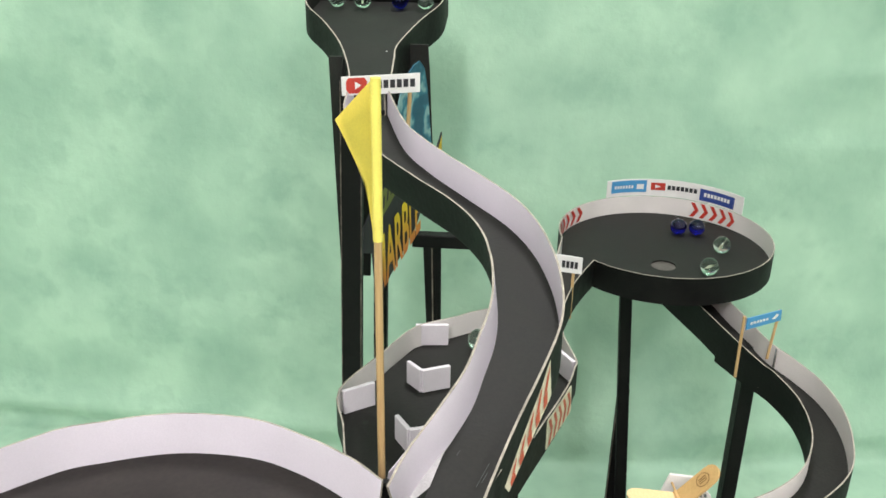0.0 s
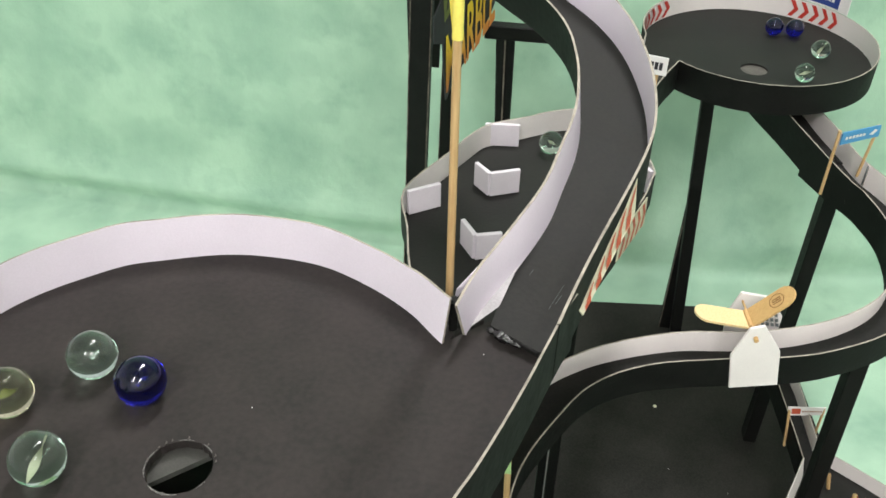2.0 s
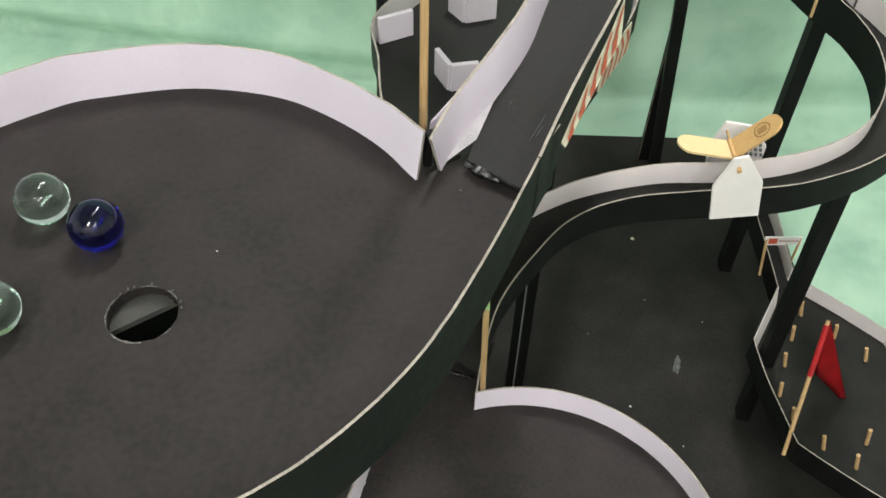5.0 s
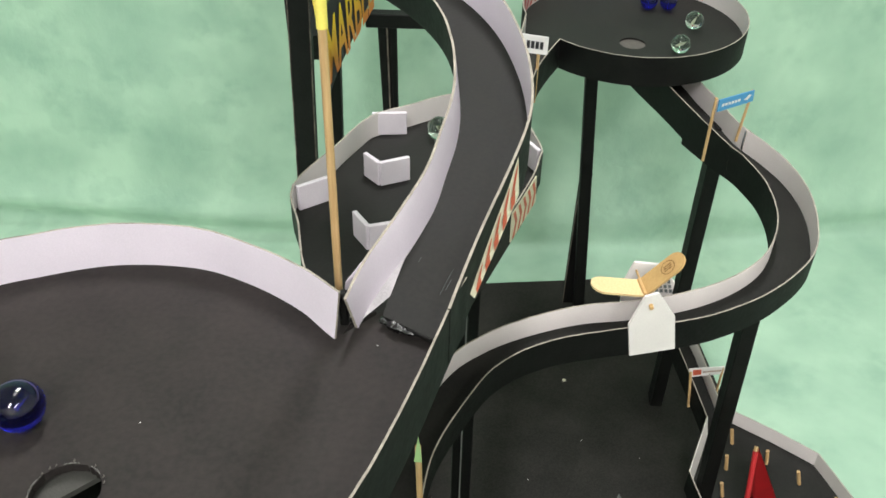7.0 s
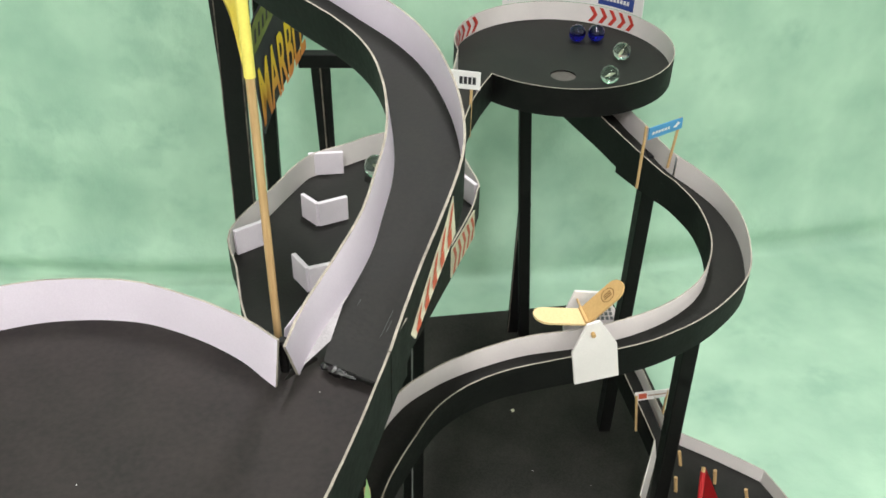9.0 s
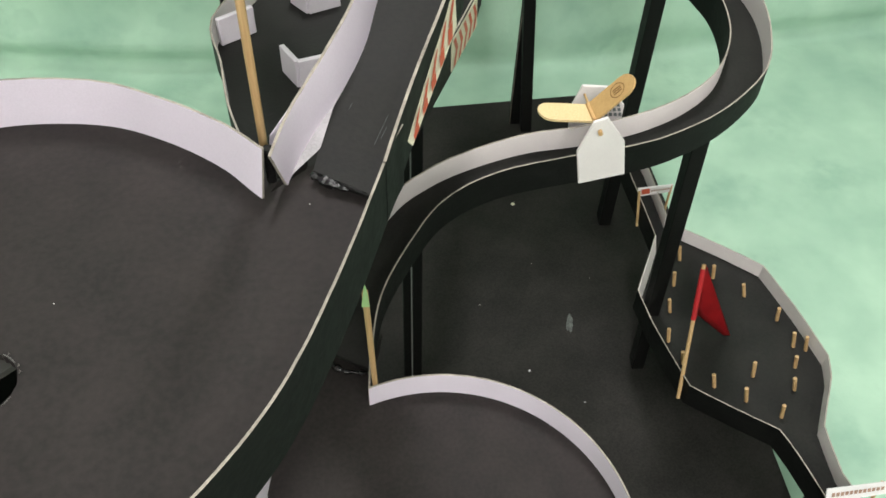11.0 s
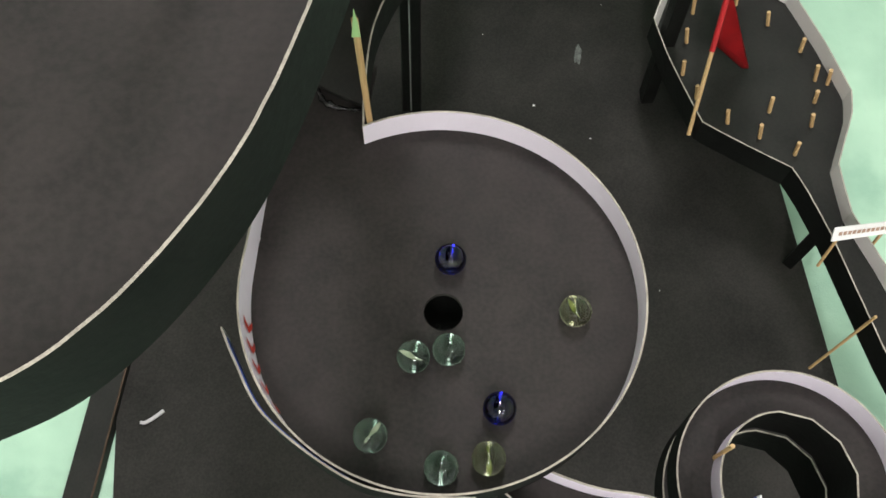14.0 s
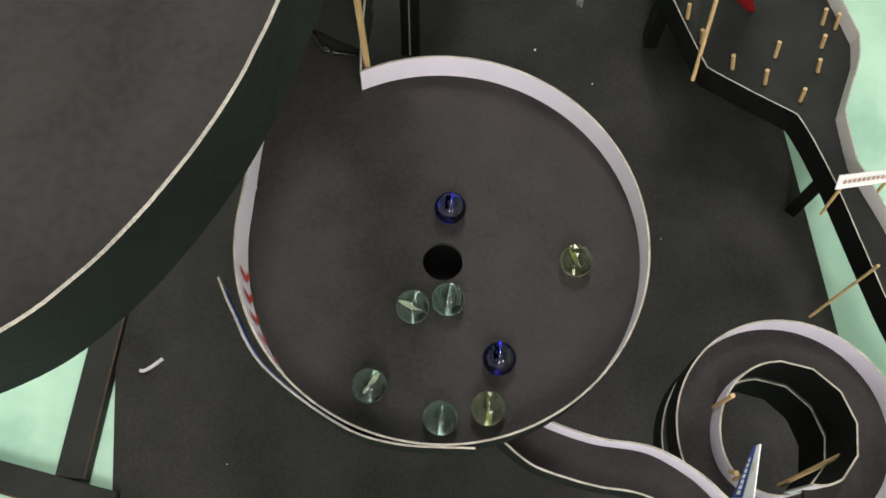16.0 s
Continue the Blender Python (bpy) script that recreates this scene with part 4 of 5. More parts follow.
def board_sign(name, corners, label, category="sign", thick=0.0008, mat=None):
    s = thing(name, [sum(c[i] for c in corners) / 4 for i in range(3)], label, category)
    at, n = face_frame(corners)
    bm = plate([Vector(c) for c in corners], thick, tuple(n))
    return s, part("board", bm, mat or PAPER, s), at


# banner across the chute's start
s, face, at = board_sign("chute_banner", [(-0.1170, 0.585, 0.5680), (-0.0622, 0.585, 0.5724), (-0.0622, 0.585, 0.5592), (-0.1168, 0.585, 0.5548)], "white paper banner with a red block, on two sticks")
part("red_block", patch(at, 0.06, 0.10, 0.33, 0.92, 0.0003, 0.12), RED, face)
part("white_arrow", poly_patch(at, [(0.175, 0.30), (0.255, 0.52), (0.175, 0.74)], 0.0005), PAPER, face)
word_bars(face, at, 0.37, 0.24, 0.96, 0.82, 7, INK)
part("stick", rod((-0.1145, 0.5876, 0.524), (-0.1135, 0.5876, 0.5670), 0.0013), STICK, s, "pale wooden stick")
part("stick", rod((-0.0716, 0.5878, 0.522), (-0.0688, 0.5878, 0.5690), 0.0015), STICK, s, "pale wooden stick")

# small white sign at the link channel
s, face, at = board_sign("small_sign", [(0.0395, 0.626, 0.4230), (0.0623, 0.626, 0.4203), (0.0623, 0.626, 0.4061), (0.0395, 0.626, 0.4085)], "small white paper sign with dark print on a stick")
word_bars(face, at, 0.30, 0.22, 0.88, 0.78, 4, INK)
part("stick", rod((0.0556, 0.6288, 0.365), (0.0560, 0.6288, 0.414), 0.0012), STICK, s, "thin wooden stick")

# blue banner over the curving chute
s, face, at = board_sign("blue_banner", [(0.1838, 0.585, 0.3952), (0.2174, 0.615, 0.3884), (0.2180, 0.615, 0.3793), (0.1840, 0.585, 0.3855)], "sky blue paper banner across the curving chute", mat=SKY_BLUE)
word_bars(face, at, 0.08, 0.35, 0.62, 0.66, 6, PAPER)
part("white_mark", poly_patch(at, [(0.70, 0.40), (0.80, 0.30), (0.92, 0.62), (0.84, 0.80), (0.78, 0.60)]), PAPER, face)
part("stick", rod((0.1815, 0.5855, 0.3440), (0.1812, 0.5855, 0.3965), 0.0012), STICK, s, "thin wooden stick")
part("stick", rod((0.2128, 0.6155, 0.3440), (0.2160, 0.6155, 0.3880), 0.0012), STICK, s, "thin wooden stick")

# little arch over the narrow chute
s, face, at = board_sign("paper_arch", [(0.2140, 0.590, 0.1205), (0.2450, 0.590, 0.1250), (0.2458, 0.590, 0.1158), (0.2156, 0.590, 0.1100)], "small white paper arch with red print on thin sticks")
part("red_block", patch(at, 0.10, 0.20, 0.34, 0.85), ORANGE_RED, face)
word_bars(face, at, 0.38, 0.40, 0.92, 0.66, 8, BROWN_INK)
part("stick", rod((0.2175, 0.5780, 0.0840), (0.2140, 0.5850, 0.1215), 0.0012), STICK, s, "thin wooden stick")
part("stick", rod((0.2440, 0.590, 0.0850), (0.2440, 0.591, 0.1240), 0.0012), STICK, s, "thin wooden stick")

# banner over the peg tray's exit
s, face, at = board_sign("exit_banner", [(0.2922, 0.2985, 0.1200), (0.3395, 0.3030, 0.1200), (0.3380, 0.2975, 0.1120), (0.2912, 0.2918, 0.1120)], "white paper banner with red print over the exit")
word_bars(face, at, 0.08, 0.34, 0.92, 0.70, 12, BROWN_INK)
part("stick", rod((0.2960, 0.2890, 0.076), (0.2990, 0.2978, 0.1165), 0.0012), STICK, s, "thin wooden stick")
part("stick", rod((0.3335, 0.2985, 0.076), (0.3345, 0.3042, 0.1165), 0.0012), STICK, s, "thin wooden stick")
solo("prop_stick", rod((0.306, 0.233, 0.0), (0.3115, 0.2385, 0.108), 0.0011), STICK, (0.306, 0.233, 0.0), "thin wooden stick propping the exit channel", "stick")


# curved banner on the round bowl's back wall
def curved(u, v, a0, a1, z0, z1, r):
    a = radians(a0 + (a1 - a0) * u)
    return Vector((RC[0] + r * math.cos(a), RC[1] + r * math.sin(a), z0 + (z1 - z0) * v))


def curved_patch(a0, a1, z0, z1, r, pts=None, n=10, thick=0.0):
    bm = bmesh.new()
    if pts:
        bm.faces.new([bm.verts.new(curved(u, v, a0, a1, z0, z1, r)) for u, v in pts])
        return bm
    rows = []
    for i in range(n + 1):
        rows.append([bm.verts.new(curved(i / n, v, a0, a1, z0, z1, q)) for q in (r, r + thick) for v in (0, 1)] if thick else [bm.verts.new(curved(i / n, v, a0, a1, z0, z1, r)) for v in (0, 1)])
    for a, b in zip(rows, rows[1:]):
        bm.faces.new((a[0], b[0], b[1], a[1]))
        if thick:
            bm.faces.new((a[2], a[3], b[3], b[2]))
            bm.faces.new((a[1], b[1], b[3], a[3]))
            bm.faces.new((a[0], a[2], b[2], b[0]))
    if thick:
        for a in (rows[0], rows[-1]):
            bm.faces.new((a[0], a[1], a[3], a[2]))
        bmesh.ops.recalc_face_normals(bm, faces=bm.faces)
    return bm


BA0, BA1, BZ0, BZ1, BR = 119, 32, 0.3855, 0.4037, RR - 0.0012
s = thing("bowl_banner", (RC[0], RC[1] + RR, BZ0), "curved white paper banner with blue and red blocks", "sign")
banner_face = part("board", curved_patch(BA0, BA1, BZ0, BZ1, BR, n=24, thick=0.0006), PAPER, s)
BI = BR - 0.0004


def on_banner(u0, v0, u1, v1, mat, name, lift=0.0):
    a, b = BA0 + (BA1 - BA0) * u0, BA0 + (BA1 - BA0) * u1
    za, zb = BZ0 + (BZ1 - BZ0) * v0, BZ0 + (BZ1 - BZ0) * v1
    return part(name, curved_patch(a, b, za, zb, BI - lift, n=6), mat, banner_face)


on_banner(0.035, 0.22, 0.295, 0.93, SKY_BLUE, "blue_block")
for i in range(7):
    on_banner(0.060 + 0.021 * i, 0.46, 0.073 + 0.021 * i, 0.64, PAPER, "print_bar", 0.0003)
on_banner(0.225, 0.40, 0.275, 0.70, PAPER, "white_mark", 0.0003)
on_banner(0.325, 0.36, 0.425, 0.80, RED, "red_block")
part("white_arrow", curved_patch(BA0, BA1, BZ0, BZ1, BI - 0.0003, [(0.355, 0.47), (0.395, 0.58), (0.355, 0.69)]), PAPER, banner_face)
for i in range(7):
    on_banner(0.440 + 0.030 * i, 0.43, 0.463 + 0.030 * i, 0.68, INK, "print_bar")
on_banner(0.665, 0.10, 0.925, 0.78, NAVY, "dark_blue_block")
for i in range(8):
    on_banner(0.695 + 0.025 * i, 0.36, 0.713 + 0.025 * i, 0.58, PAPER, "print_bar", 0.0003)


# red chevrons on the round bowl's inner wall
def chevron_sign(a0, a1, count, flip, label):
    c = thing("chevron_print", curved(0.5, 0, a0, a1, RFLOOR, RTOP, RR - 0.002), label, "chevron print")
    for i in range(count):
        w = (a1 - a0) / count
        s0, s1 = a0 + w * i, a0 + w * (i + 1)
        x = [(0.0, 1), (0.42, 1), (0.92, 0.5), (0.42, 0), (0.0, 0), (0.5, 0.5)]
        if flip:
            x = [(1 - u, v) for u, v in x]
        part("chevron", curved_patch(s0, s1, RFLOOR + 0.002, RTOP - 0.0012, RR - 0.0013, x), RED, c, "red printed arrow stripe")
    return c


chevron_sign(66, 36, 5, False, "row of red arrow chevrons on the white bowl wall")
chevron_sign(172, 137, 5, False, "row of thin red chevrons on the white bowl wall")


def outward(corners, label, count, footed=False):
    b = thing("chevron_board", [sum(c[i] for c in corners) / 4 for i in range(3)], label, "chevron sign")
    c = [Vector(q) for q in corners]
    n = (c[1] - c[0]).cross(c[3] - c[0]).normalized()
    n = n if n.x > 0 else -n
    b = part("board", plate(c, 0.0006, tuple(n)), CREAM, b)

    def at2(u, v):
        return c[3].lerp(c[2], u).lerp(c[0].lerp(c[1], u), v) + n * 0.0003
    for i in range(count):
        u, d = 0.04 + 0.94 * i / count, 0.42 / count
        bm = bmesh.new()
        if footed:
            bm.faces.new([bm.verts.new(at2(*p)) for p in ((u, 0.10), (u + d * 1.15, 0.06), (u + d * 1.35, 0.44), (u + d * 0.2, 0.50))])
            bm.faces.new([bm.verts.new(at2(*p)) for p in ((u + d * 0.35, 0.52), (u + d * 1.2, 0.47), (u + d * 2.3, 0.86), (u + d * 2.1, 0.90), (u + d * 1.4, 0.84))])
        else:
            bm.faces.new([bm.verts.new(at2(*p)) for p in ((u, 0.94), (u + d, 0.94), (u + d * 2.1, 0.5), (u + d, 0.06), (u, 0.06), (u + d * 1.1, 0.5))])
        part("chevron", bm, ORANGE_RED, b, "red printed arrow stripe")


outward([(0.0040, 0.2432, 0.4996), (0.0203, 0.2876, 0.5280), (0.0214, 0.2846, 0.5135), (0.0056, 0.2434, 0.4974)], "cream card with red arrow stripes outside the winding chute", 5, True)
outward([(0.0296, 0.4172, 0.4098), (0.0462, 0.4636, 0.4053), (0.0468, 0.4618, 0.3878), (0.0299, 0.4165, 0.3900)], "cream card with red chevrons outside the zigzag tray", 5)

# posters behind the chute
PA, PB = Vector((-0.098, 0.580, 0)), Vector((-0.050, 0.720, 0))
PU = (PB - PA).normalized()
PN = Vector((PU.y, -PU.x, 0))


def on_poster(u, z, lift=0.0):
    return PA + PU * u + Vector((0, 0, z)) + PN * lift


def poster_plate(pts, thick=0.001):
    return plate([on_poster(u, z) for u, z in pts], thick, tuple(PN))


def poster_patch(pts, lift):
    bm = bmesh.new()
    bm.faces.new([bm.verts.new(on_poster(u, z, lift)) for u, z in pts])
    return bm


poster = thing("slanted_poster", on_poster(0.05, 0.40), "slanted printed board with yellow lettering on dark ground", "poster")
sheet = part("board", poster_plate([(-0.011, 0.4608), (-0.0105, 0.4420), (0.0024, 0.4366), (0.0056, 0.4130), (0.0092, 0.3900), (0.0217, 0.4005), (0.0790, 0.4300), (0.131, 0.4775), (0.1305, 0.4955), (0.118, 0.482), (0.080, 0.503), (0.013, 0.479), (0.002, 0.471)]), INK, poster)
part("olive_band", poster_patch([(0.002, 0.470), (0.013, 0.4780), (0.050, 0.4905), (0.048, 0.474), (0.004, 0.452)], 0.0002), OLIVE, sheet)
for i in range(6):
    u = 0.006 + 0.0065 * i
    part("print_bar", poster_patch([(u, 0.459 + 0.0033 * i), (u + 0.003, 0.4605 + 0.0033 * i), (u + 0.004, 0.470 + 0.0030 * i), (u + 0.0015, 0.469 + 0.0030 * i)], 0.0005), INK, sheet)
part("yellow_tip", poster_patch([(0.120, 0.480), (0.1295, 0.4935), (0.1300, 0.4790), (0.1230, 0.4740)], 0.0003), YELLOW_INK, sheet)


def letters(text, height, material, parent, place):
    """Flat lettering with the built-in font, laid on a poster."""
    cu = bpy.data.curves.new("lettering", "FONT")
    cu.body, cu.size, cu.offset = text, 1.0, 0.022
    tmp = bpy.data.objects.new("lettering", cu)
    scene.collection.objects.link(tmp)
    bpy.context.view_layer.update()
    me = bpy.data.meshes.new_from_object(tmp)
    bpy.data.objects.remove(tmp)
    bm = bmesh.new()
    bm.from_mesh(me)
    bpy.data.meshes.remove(me)
    for v in bm.verts:
        v.co = place(v.co.x, v.co.y)
    return part("lettering", bm, material, parent, "bold yellow lettering")


letters("MARBLE", 1, FIRE_INK, sheet, lambda x, y: on_poster(0.0070 + 0.0222 * x - 0.003 * y, 0.3972 + 0.0080 * x + 0.0615 * y, 0.0006))
blue = thing("wave_poster", on_poster(0.08, 0.50), "teal wave-shaped printed board beside the tower", "poster")
sheet = part("board", poster_plate([(0.0405, 0.500), (0.1093, 0.492), (0.1005, 0.5412), (0.0949, 0.557), (0.0865, 0.5638), (0.0763, 0.5627), (0.0664, 0.5579), (0.0537, 0.547), (0.045, 0.532)]), TEAL, blue)

# ---- paddle wheel over the curving chute ----
wheel = thing("paddle_wheel", (0.119, 0.440, 0.337), "two-bladed wooden paddle on white card stands", "paddle wheel")


BACK_SHAPE = ((0.004, 0), (0.0355, 0.0), (0.0358, 0.0295), (0.0240, 0.0442), (0.0072, 0.0455), (0.0015, 0.0265))
FRONT_SHAPE = ((0.0025, -0.0017), (0.0326, 0.0012), (0.0275, 0.0300), (0.0136, 0.0506), (0.0052, 0.0486), (-0.0022, 0.0262))


def stand(corner, along, pts, up=Vector((0, 0, 1))):
    c, a = Vector(corner), Vector(along).normalized()
    bm = plate([c + a * u + up * v for u, v in pts], 0.002, (a.y, -a.x, 0))
    bmesh.ops.bevel(bm, geom=bm.edges[:], offset=0.0004, segments=1, affect="EDGES")
    return bm


front = part("front_stand", stand((0.1102, 0.4245, 0.2965), (1, 0.17, 0.0), FRONT_SHAPE), WARM_WHITE, wheel, "white foam card stand")
back = part("back_stand", stand((0.1060, 0.4590, 0.2995), (1, 0.0, 0.0), BACK_SHAPE), WARM_WHITE, wheel, "white foam card stand")
for i in range(4):
    for k in range(4):
        u, v = 0.1262 + 0.0030 * i + 0.0012 * (3 - k), 0.3225 + 0.0038 * k
        part("print_bar", plate([(u, 0.4568, v), (u + 0.0019, 0.4568, v), (u + 0.0013, 0.4568, v + 0.0026), (u - 0.0006, 0.4568, v + 0.0026)], 0.0003, (0, -1, 0)), GREY_INK, back)
AX = Vector((0.1165, 0.441, 0.3385))
part("pin", rod((0.1200, 0.4235, 0.3375), (0.1198, 0.4262, 0.3377), 0.0015), TAN_STICK, front, "wooden axle end")
part("axle", rod((0.1199, 0.4250, 0.3380), (0.1150, 0.4615, 0.3385), 0.0008), STICK, wheel, "thin wooden axle")
AD = (Vector((0.1150, 0.4615, 0)) - Vector((0.1205, 0.4215, 0))).normalized()


def blade(way, length, half=0.0078):
    w = Vector(way).normalized()
    up = w.cross(AD).normalized()
    pts = [AX - AD * half, AX + w * (length - half) - AD * half]
    for i in range(1, 8):
        a = -math.pi / 2 + math.pi * i / 8
        pts.append(AX + w * (length - half + half * math.cos(a)) + AD * half * math.sin(a))
    pts += [AX + w * (length - half) + AD * half, AX + AD * half]
    bm = plate([p + up * 0.0008 for p in pts], 0.0016, tuple(up))
    return bm, w, up


bm, w1, u1 = blade((-1, 0.05, 0.02), 0.032)
part("blade", bm, ICE_STICK, wheel, "pale cream wooden ice-lolly blade")
bm, w2, u2 = blade((0.62, 0.0, 0.78), 0.0345)
b2 = part("blade", bm, TAN_STICK, wheel, "tan wooden blade with a burnt ring mark")
mid, side = AX + w2 * 0.022, (u2 if u2.y < 0 or u2.z > 0 else -u2)
bm = bmesh.new()
for i in range(24):
    a, b = 2 * math.pi * i / 24, 2 * math.pi * (i + 1) / 24
    q = [mid + (w2 * math.cos(t) + AD * math.sin(t)) * r + side * 0.0010 for t, r in ((a, 0.0052), (b, 0.0052), (b, 0.0047), (a, 0.0047))]
    bm.faces.new([bm.verts.new(p) for p in q])
for k in (-1, 0, 1):
    q = [mid + w2 * u + AD * v + side * 0.0010 for u, v in ((-0.003, 0.0016 * k - 0.0004), (0.003, 0.0016 * k - 0.0004), (0.003, 0.0016 * k + 0.0004), (-0.003, 0.0016 * k + 0.0004))]
    bm.faces.new([bm.verts.new(p) for p in q])
part("ring_mark", bm, BURNT, b2, "burnt brown ring mark")
part("glue_bead", rod(AX - AD * 0.0075 + Vector((0, 0, 0.0012)), AX + AD * 0.0075 + Vector((0, 0, 0.0012)), 0.0014), TAN_STICK, wheel, "amber glue in the joint")

# ---- spiral chute and its feed ----
feed = thing("feed_channel", (0.10, 0.10, 0.225), "black channel with white wall from lower bowl to spiral", "marble channel")
fe_f = glide([(0.060, 0.128, 0.240), (0.069, 0.1225, 0.239), (0.0895, 0.1149, 0.238), (0.1154, 0.1095, 0.237), (0.135, 0.0975, 0.236), (0.148, 0.0850, 0.234), (0.164, 0.0715, 0.232), (0.187, 0.068, 0.230)])
fe_n = glide([(0.040, 0.120, 0.240), (0.0459, 0.1135, 0.239), (0.0595, 0.1027, 0.238), (0.0848, 0.0936, 0.237), (0.1076, 0.0887, 0.236), (0.128, 0.077, 0.234), (0.150, 0.055, 0.232), (0.180, 0.045, 0.230)])
part("far_wall", strip(fe_f, 0.020, -1, rough=0.0005), CARD, feed, "white card wall, black outside")
part("near_wall", strip(fe_n, 0.020, 1, rough=0.0008), CARD, feed, "white card wall, black outside")
part("floor", deck(even(lowered(fe_n, 0.0165), 40), even(lowered(fe_f, 0.0165), 40)), BLACK, feed, "matt black card floor")
spiral = thing("spiral_chute", (0.196, 0.122, 0.006), "black spiral chute with white inner faces and cut card edges", "spiral chute")
SC = (0.1945, 0.1247)


def helix(r, narrow, angles, off=(0, 0)):
    """A falling turn round the middle, narrower across; the second turn sits a little to one side."""
    out = []
    for a in angles:
        w = min(1, max(0, (a - 200) / 130))
        w = w * w * (3 - 2 * w)
        q = r + 0.001 * w
        out.append(Vector((SC[0] + off[0] + 0.0085 * w + q * narrow * math.cos(radians(a)), SC[1] + off[1] + 0.002 * w + q * math.sin(radians(a)), 0.232 - 0.060 * (a + 100) / 360)))
    return out


ROUND = [-95 + 655 * i / 130 for i in range(131)]
FACETS = [a for a in range(-100, 561, 5) if not -65 < (a + 180) % 360 - 180 < 95 or ((a + 180) % 360 - 180) % 30 == 25]


part("outer_wall", strip(helix(0.0540, 0.976, ROUND), 0.020, 1), CARD, spiral, "white card wall, black outside")
part("inner_wall", strip(helix(0.0333, 0.885, FACETS, (-0.0004, -0.0015)), 0.036, -1), CARD, spiral, "faceted card wall, black inside")
part("floor", deck(lowered(helix(0.0333, 0.885, ROUND, (-0.0004, -0.0015)), 0.0165), lowered(helix(0.0540, 0.976, ROUND), 0.0165)), BLACK, spiral, "matt black card floor")
for a, b in (((0.1673, 0.1385, 0.165), (0.1673, 0.1385, 0.205)), ((0.2050, 0.0975, 0.150), (0.2212, 0.1079, 0.205)), ((0.1688, 0.1030, 0.180), (0.1665, 0.1005, 0.196))):
    part("support_stick", rod(a, b, 0.0013), STICK, spiral, "thin wooden support stick")
s, face, at = board_sign("spiral_sign", [(0.1660, 0.0866, 0.2150), (0.1735, 0.1122, 0.2150), (0.1720, 0.1118, 0.2110), (0.1613, 0.0883, 0.1980)], "white and blue paper sign over the spiral entry", mat=PAPER)
part("blue_band", poly_patch(at, [(0.0, 0.06), (0.98, 0.10), (0.98, 0.66), (0.0, 0.56)], 0.0007), NAVY, face, "blue printed band of the sign")
word_bars(face, at, 0.06, 0.20, 0.78, 0.46, 7, PAPER, lift=0.0010)
part("tan_mark", patch(at, 0.50, 0.68, 0.66, 0.90, 0.0007), CREAM, face)
part("stick", rod((0.1700, 0.0990, 0.1800), (0.1690, 0.0985, 0.2080), 0.0012), STICK, s)

# printed strip standing outside the lower bowl
outer_strip = thing("printed_strip", (-0.03, 0.125, 0.243), "white and blue printed card strip round the bowl", "printed strip")
st = glide([(-0.0858, 0.1925, 0.2605), (-0.0790, 0.1765, 0.261), (-0.0640, 0.1495, 0.262), (-0.0312, 0.1226, 0.2625), (-0.0050, 0.1123, 0.2625), (0.0300, 0.1090, 0.262)], 6)
part("strip", strip(st, 0.019, 1, 0.0010, rough=0.0006), [PAPER, BLACK_OUT, EDGE], outer_strip)
part("blue_print", strip([p + Vector((0.0006, 0.0004, -0.002)) for p in st[2:20]], 0.012, 1, 0.0008), [NAVY, BLACK_OUT, NAVY], outer_strip)
marks = thing("chevron_print", (-0.075, 0.185, 0.247), "red arrow chevrons on the lower bowl wall", "chevron print")
for i in range(5):
    a0, a1 = radians(186 + 6.5 * i), radians(190.5 + 6.5 * i)
    bm = bmesh.new()
    pts = [(0.0, 1), (0.45, 1), (1, 0.5), (0.45, 0), (0, 0), (0.55, 0.5)]
    vs = []
    for u, v in pts:
        a = a0 + (a1 - a0) * u
        z = DFLOOR + 0.0015 + v * 0.0122
        q = DR - 0.0013 - toe_in((113 + 360 - math.degrees(a)) / 332.5) * (DTOP - z) / 0.021
        vs.append(bm.verts.new((DC[0] + q * math.cos(a), DC[1] + q * math.sin(a), z)))
    bm.faces.new(vs)
    part("chevron", bm, RED, marks, "red printed arrow stripe")

# planks on the cloth beside the base board
for ends in (((-0.2150, 0.275, 0.007), (-0.2372, 0.134, 0.007)), ((-0.36, 0.1590, 0.007), (-0.206, 0.1130, 0.007))):
    pk = thing("floor_plank", ends[1], "black painted plank lying on green cloth", "plank")
    part("plank", bar(*ends, 0.012, 0.021, 90), BLACK_BASE, pk)
    d = (Vector(ends[1]) - Vector(ends[0])).normalized()
    n = Vector((-d.y, d.x, 0)) * (1 if d.y < -0.5 else -1)
    part("cut_edge", bar(Vector(ends[0]) + n * 0.0100 + Vector((0, 0, 0.0058)), Vector(ends[1]) + n * 0.0100 + Vector((0, 0, 0.0058)), 0.0016, 0.0016), PLANK_EDGE, pk, "brown raw cut edge")

# ---- loose bits ----
def crumb(x, y, z, r, mat, label):
    bm = bmesh.new()
    bmesh.ops.create_icosphere(bm, subdivisions=1, radius=r)
    for v in bm.verts:
        v.co *= 0.7 + 0.5 * abs(noise.noise(v.co * 900 + Vector((x * 50, y * 50, 0))))
        v.co.z = v.co.z * 0.5 + r * 0.3
    bmesh.ops.translate(bm, verts=bm.verts, vec=(x, y, z))
    return solo("crumb", bm, mat, (x, y, z), label, "crumb", "crumbs")


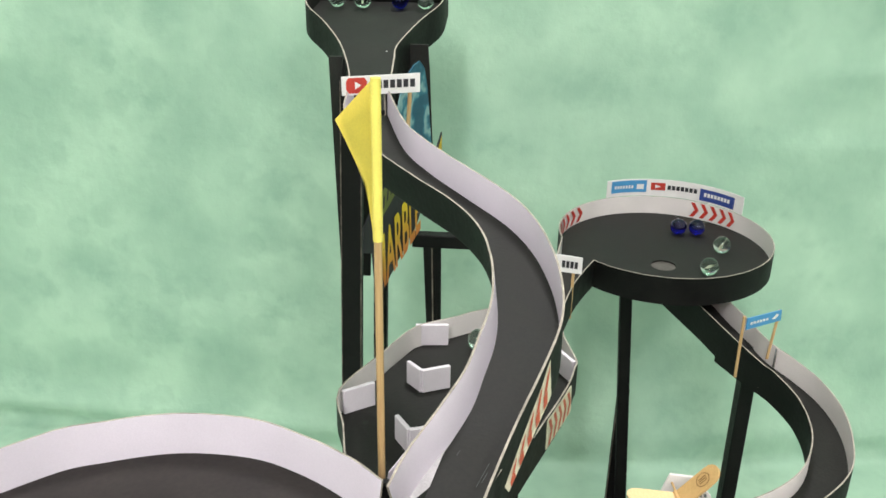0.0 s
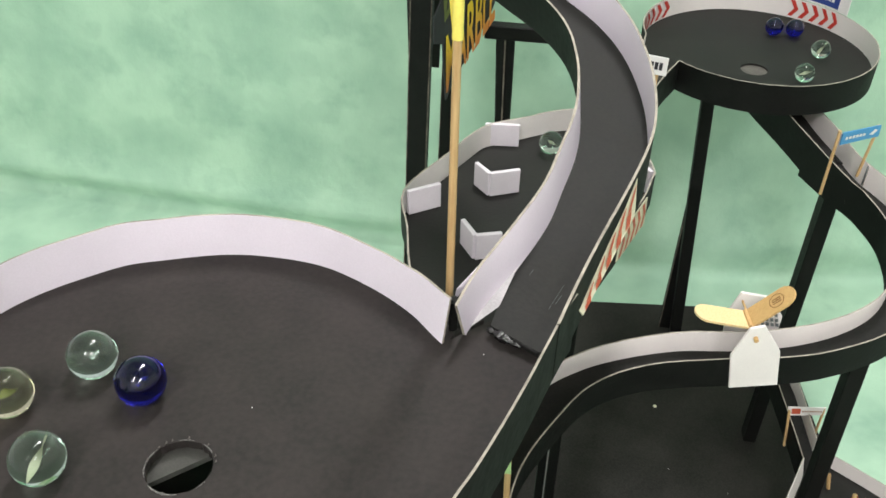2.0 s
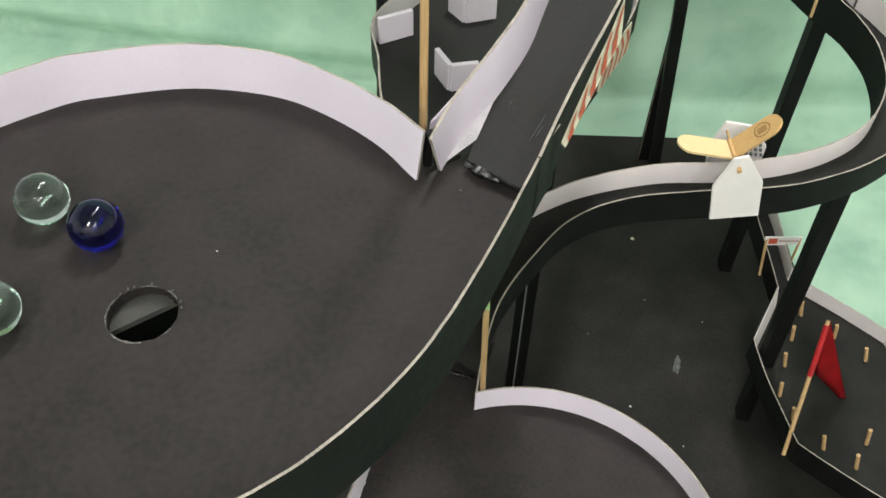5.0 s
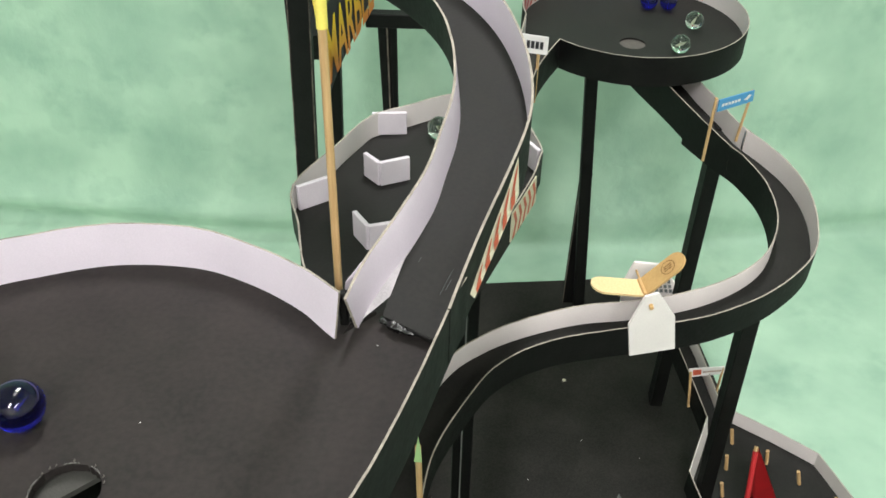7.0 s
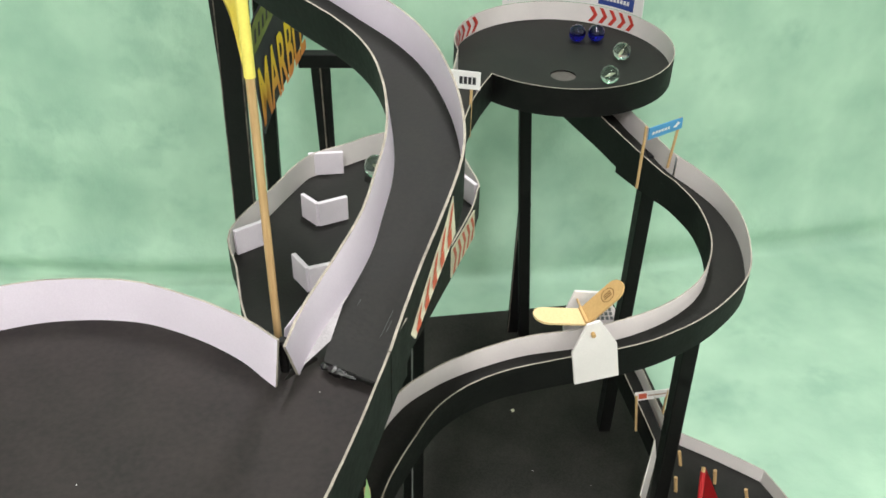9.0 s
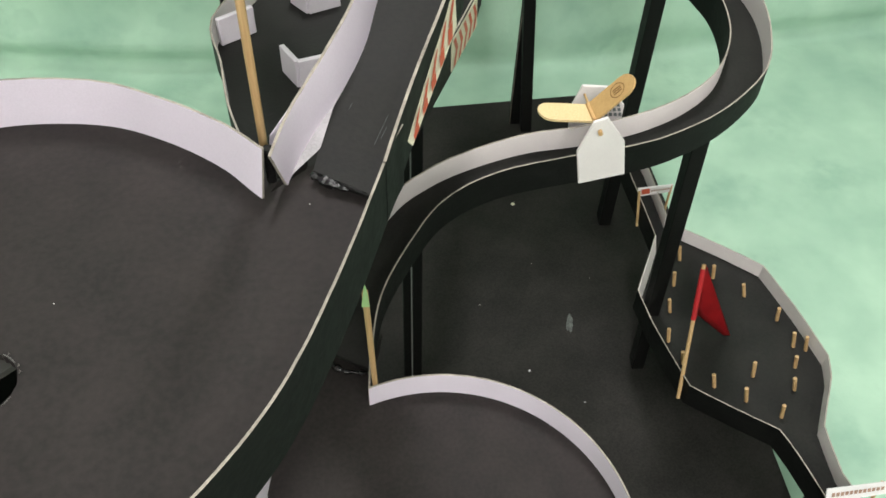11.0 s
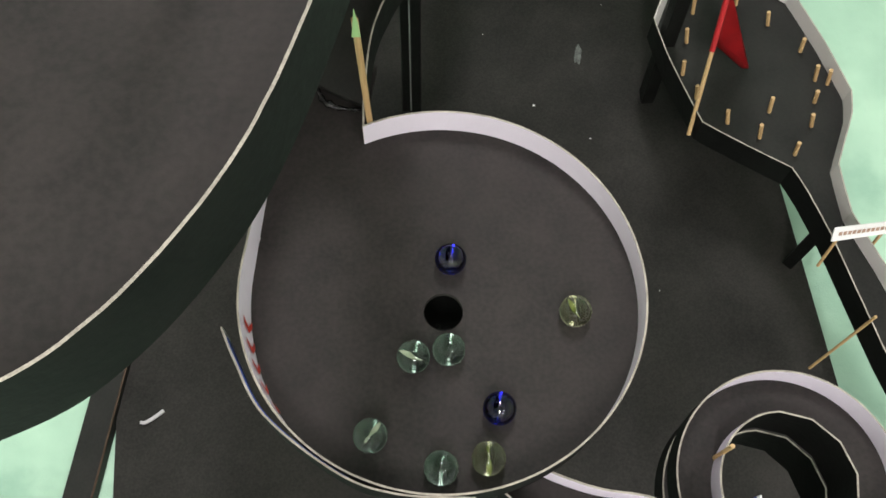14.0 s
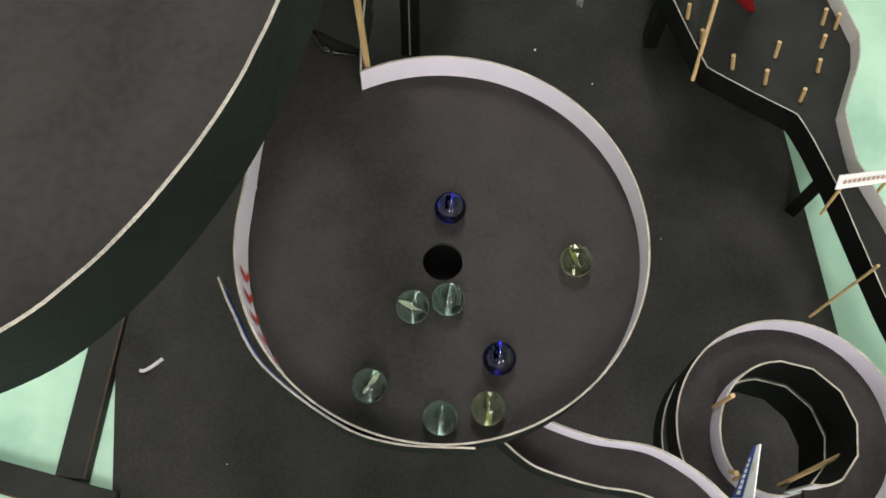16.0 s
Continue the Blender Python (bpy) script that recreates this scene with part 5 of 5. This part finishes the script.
crumb(0.119, 0.681, 0.006, 0.0028, CREAM, "cream foam crumb lying on black board")
crumb(0.1147, 0.474, 0.006, 0.0014, PAPER, "tiny white crumb lying on black board")
crumb(0.160, 0.44, 0.006, 0.0009, PAPER, "tiny white crumb lying on black board")
crumb(0.0022, 0.2975, 0.5112, 0.0008, PAPER, "tiny white crumb lying in the chute")
crumb(-0.0265, 0.2215, 0.494, 0.00028, PAPER, "tiny white crumb lying in the bowl")
crumb(-0.095, 0.185, 0.494, 0.0003, PAPER, "tiny white crumb lying in the bowl")
crumb(-0.098, 0.680, 0.5665, 0.0010, PAPER, "tiny white crumb lying in the funnel")
for x, y in ((0.13, 0.60), (0.075, 0.55), (0.185, 0.58), (0.10, 0.40), (0.20, 0.30), (-0.13, 0.14), (0.16, 0.215)):
    crumb(x, y, 0.006, 0.0005, PAPER, "tiny white crumb lying on black board")
bm = bmesh.new()
ring_v = []
for i in range(22):
    a = 2 * math.pi * i / 22
    r = 1 + 0.45 * noise.noise(Vector((2 * math.cos(a), 2 * math.sin(a), 3.3)))
    ring_v.append(bm.verts.new((0.158 + 0.0034 * r * math.cos(a) + 0.0015 * math.sin(a), 0.526 + 0.0105 * r * math.sin(a), 0.0063)))
bm.faces.new(ring_v)
solo("glue_smear", bm, SMEAR, (0.158, 0.526, 0.006), "dull grey glue smear on the black board", "glue smear")
bm = strip(glide([(-0.1960, 0.2095, 0.0085), (-0.1920, 0.2090, 0.0095), (-0.1860, 0.2130, 0.0085), (-0.1800, 0.2178, 0.0080)], 5), 0.002, 1, 0.0022)
solo("paper_scrap", bm, [FLAP, FLAP, FLAP], (-0.188, 0.216, 0.006), "curled white paper scrap on black board", "paper scrap")
edge = even(glide([(-0.0450, 0.3365, 0.2470), (-0.0405, 0.3265, 0.2468), (-0.0325, 0.3218, 0.2465), (-0.0200, 0.3202, 0.2465)], 6), 26)
part("glue_bead", blob(edge, 0.0018, 7.7), GLUE, loop, "shiny black glue along the joint")


# ---- marbles ----
def marble(name_color, glass, vane_mat, label):
    m = thing("marble", (0, 0, 0), label, "marble", "rolling marbles")
    bm = bmesh.new()
    bmesh.ops.create_uvsphere(bm, u_segments=32, v_segments=16, radius=0.008, matrix=Matrix.Translation((0, 0, 0.008)))
    for f in bm.faces:
        f.smooth = True
    part("glass", bm, glass, m)
    if vane_mat:
        bm = bmesh.new()
        rows = []
        for i in range(9):
            t = i / 8
            z = -0.005 + 0.010 * t
            a, r = 3.4 * t, 0.0012 * math.sin(math.pi * (0.08 + 0.84 * t))
            rows.append([bm.verts.new((r * math.cos(a + k) * (0.8 if k else 1), r * math.sin(a + k) * 0.8, z + 0.008)) for k in (0, math.pi)])
        for a, b in zip(rows, rows[1:]):
            bm.faces.new((a[0], a[1], b[1], b[0])).smooth = True
        bmesh.ops.rotate(bm, verts=bm.verts, cent=(0, 0, 0.008), matrix=Euler((0.9, 0.4, 0.3)).to_matrix())
        part("swirl", bm, vane_mat, m, "coloured swirl inside the glass")
    return m


G_CLEAR, G_BLUE, G_YELLOW = glass_material("clear_green_glass", (0.64, 0.83, 0.72)), glass_material("cobalt_glass", (0.008, 0.010, 0.22)), glass_material("yellow_glass", (0.80, 0.82, 0.58))
M_CLEAR = marble("clear", G_CLEAR, CREAM, "clear greenish glass marble with a cream swirl")
M_PLAIN = marble("plain", G_CLEAR, None, "clear greenish glass marble without a swirl")
M_BLUE = marble("blue", G_BLUE, None, "dark cobalt blue glass marble")
M_YELLOW = marble("yellow", G_YELLOW, OLIVE, "yellowish clear glass marble with olive swirl")
first = set()


def put(kind, x, y, z, turn):
    m = pose(x, y, z, 0, 0, turn)
    if kind in first:
        copy_thing(kind, m)
    else:
        first.add(kind)
        kind.matrix_basis = m


for kind, x, y in ((M_BLUE, 0.0245, 0.2275), (M_YELLOW, 0.0845, 0.198), (M_PLAIN, 0.0215, 0.1805), (M_CLEAR, 0.0045, 0.1775), (M_BLUE, 0.044, 0.151), (M_CLEAR, -0.0165, 0.1405), (M_PLAIN, 0.0155, 0.1245), (M_YELLOW, 0.0375, 0.128)):
    put(kind, x, y, DFLOOR, x * 4000)
for kind, x, y in ((M_BLUE, -0.130, 0.184), (M_PLAIN, -0.150, 0.192), (M_YELLOW, -0.168, 0.172), (M_CLEAR, -0.146, 0.150)):
    put(kind, x, y, BOWL_Z, x * 4000)
for kind, x, y in ((M_BLUE, 0.171, 0.814), (M_BLUE, 0.189, 0.814), (M_CLEAR, 0.184, 0.722), (M_CLEAR, 0.205, 0.772)):
    put(kind, x, y, RFLOOR, x * 4000)
for kind, x, y in ((M_CLEAR, -0.0150, 0.5380),):
    put(kind, x, y, tray_z(y) - 0.0168, x * 4000)
for kind, x, y in ((M_PLAIN, -0.167, 0.842), (M_CLEAR, -0.142, 0.838), (M_BLUE, -0.107, 0.840), (M_PLAIN, -0.083, 0.840)):
    put(kind, x, y, 0.5734, x * 4000)
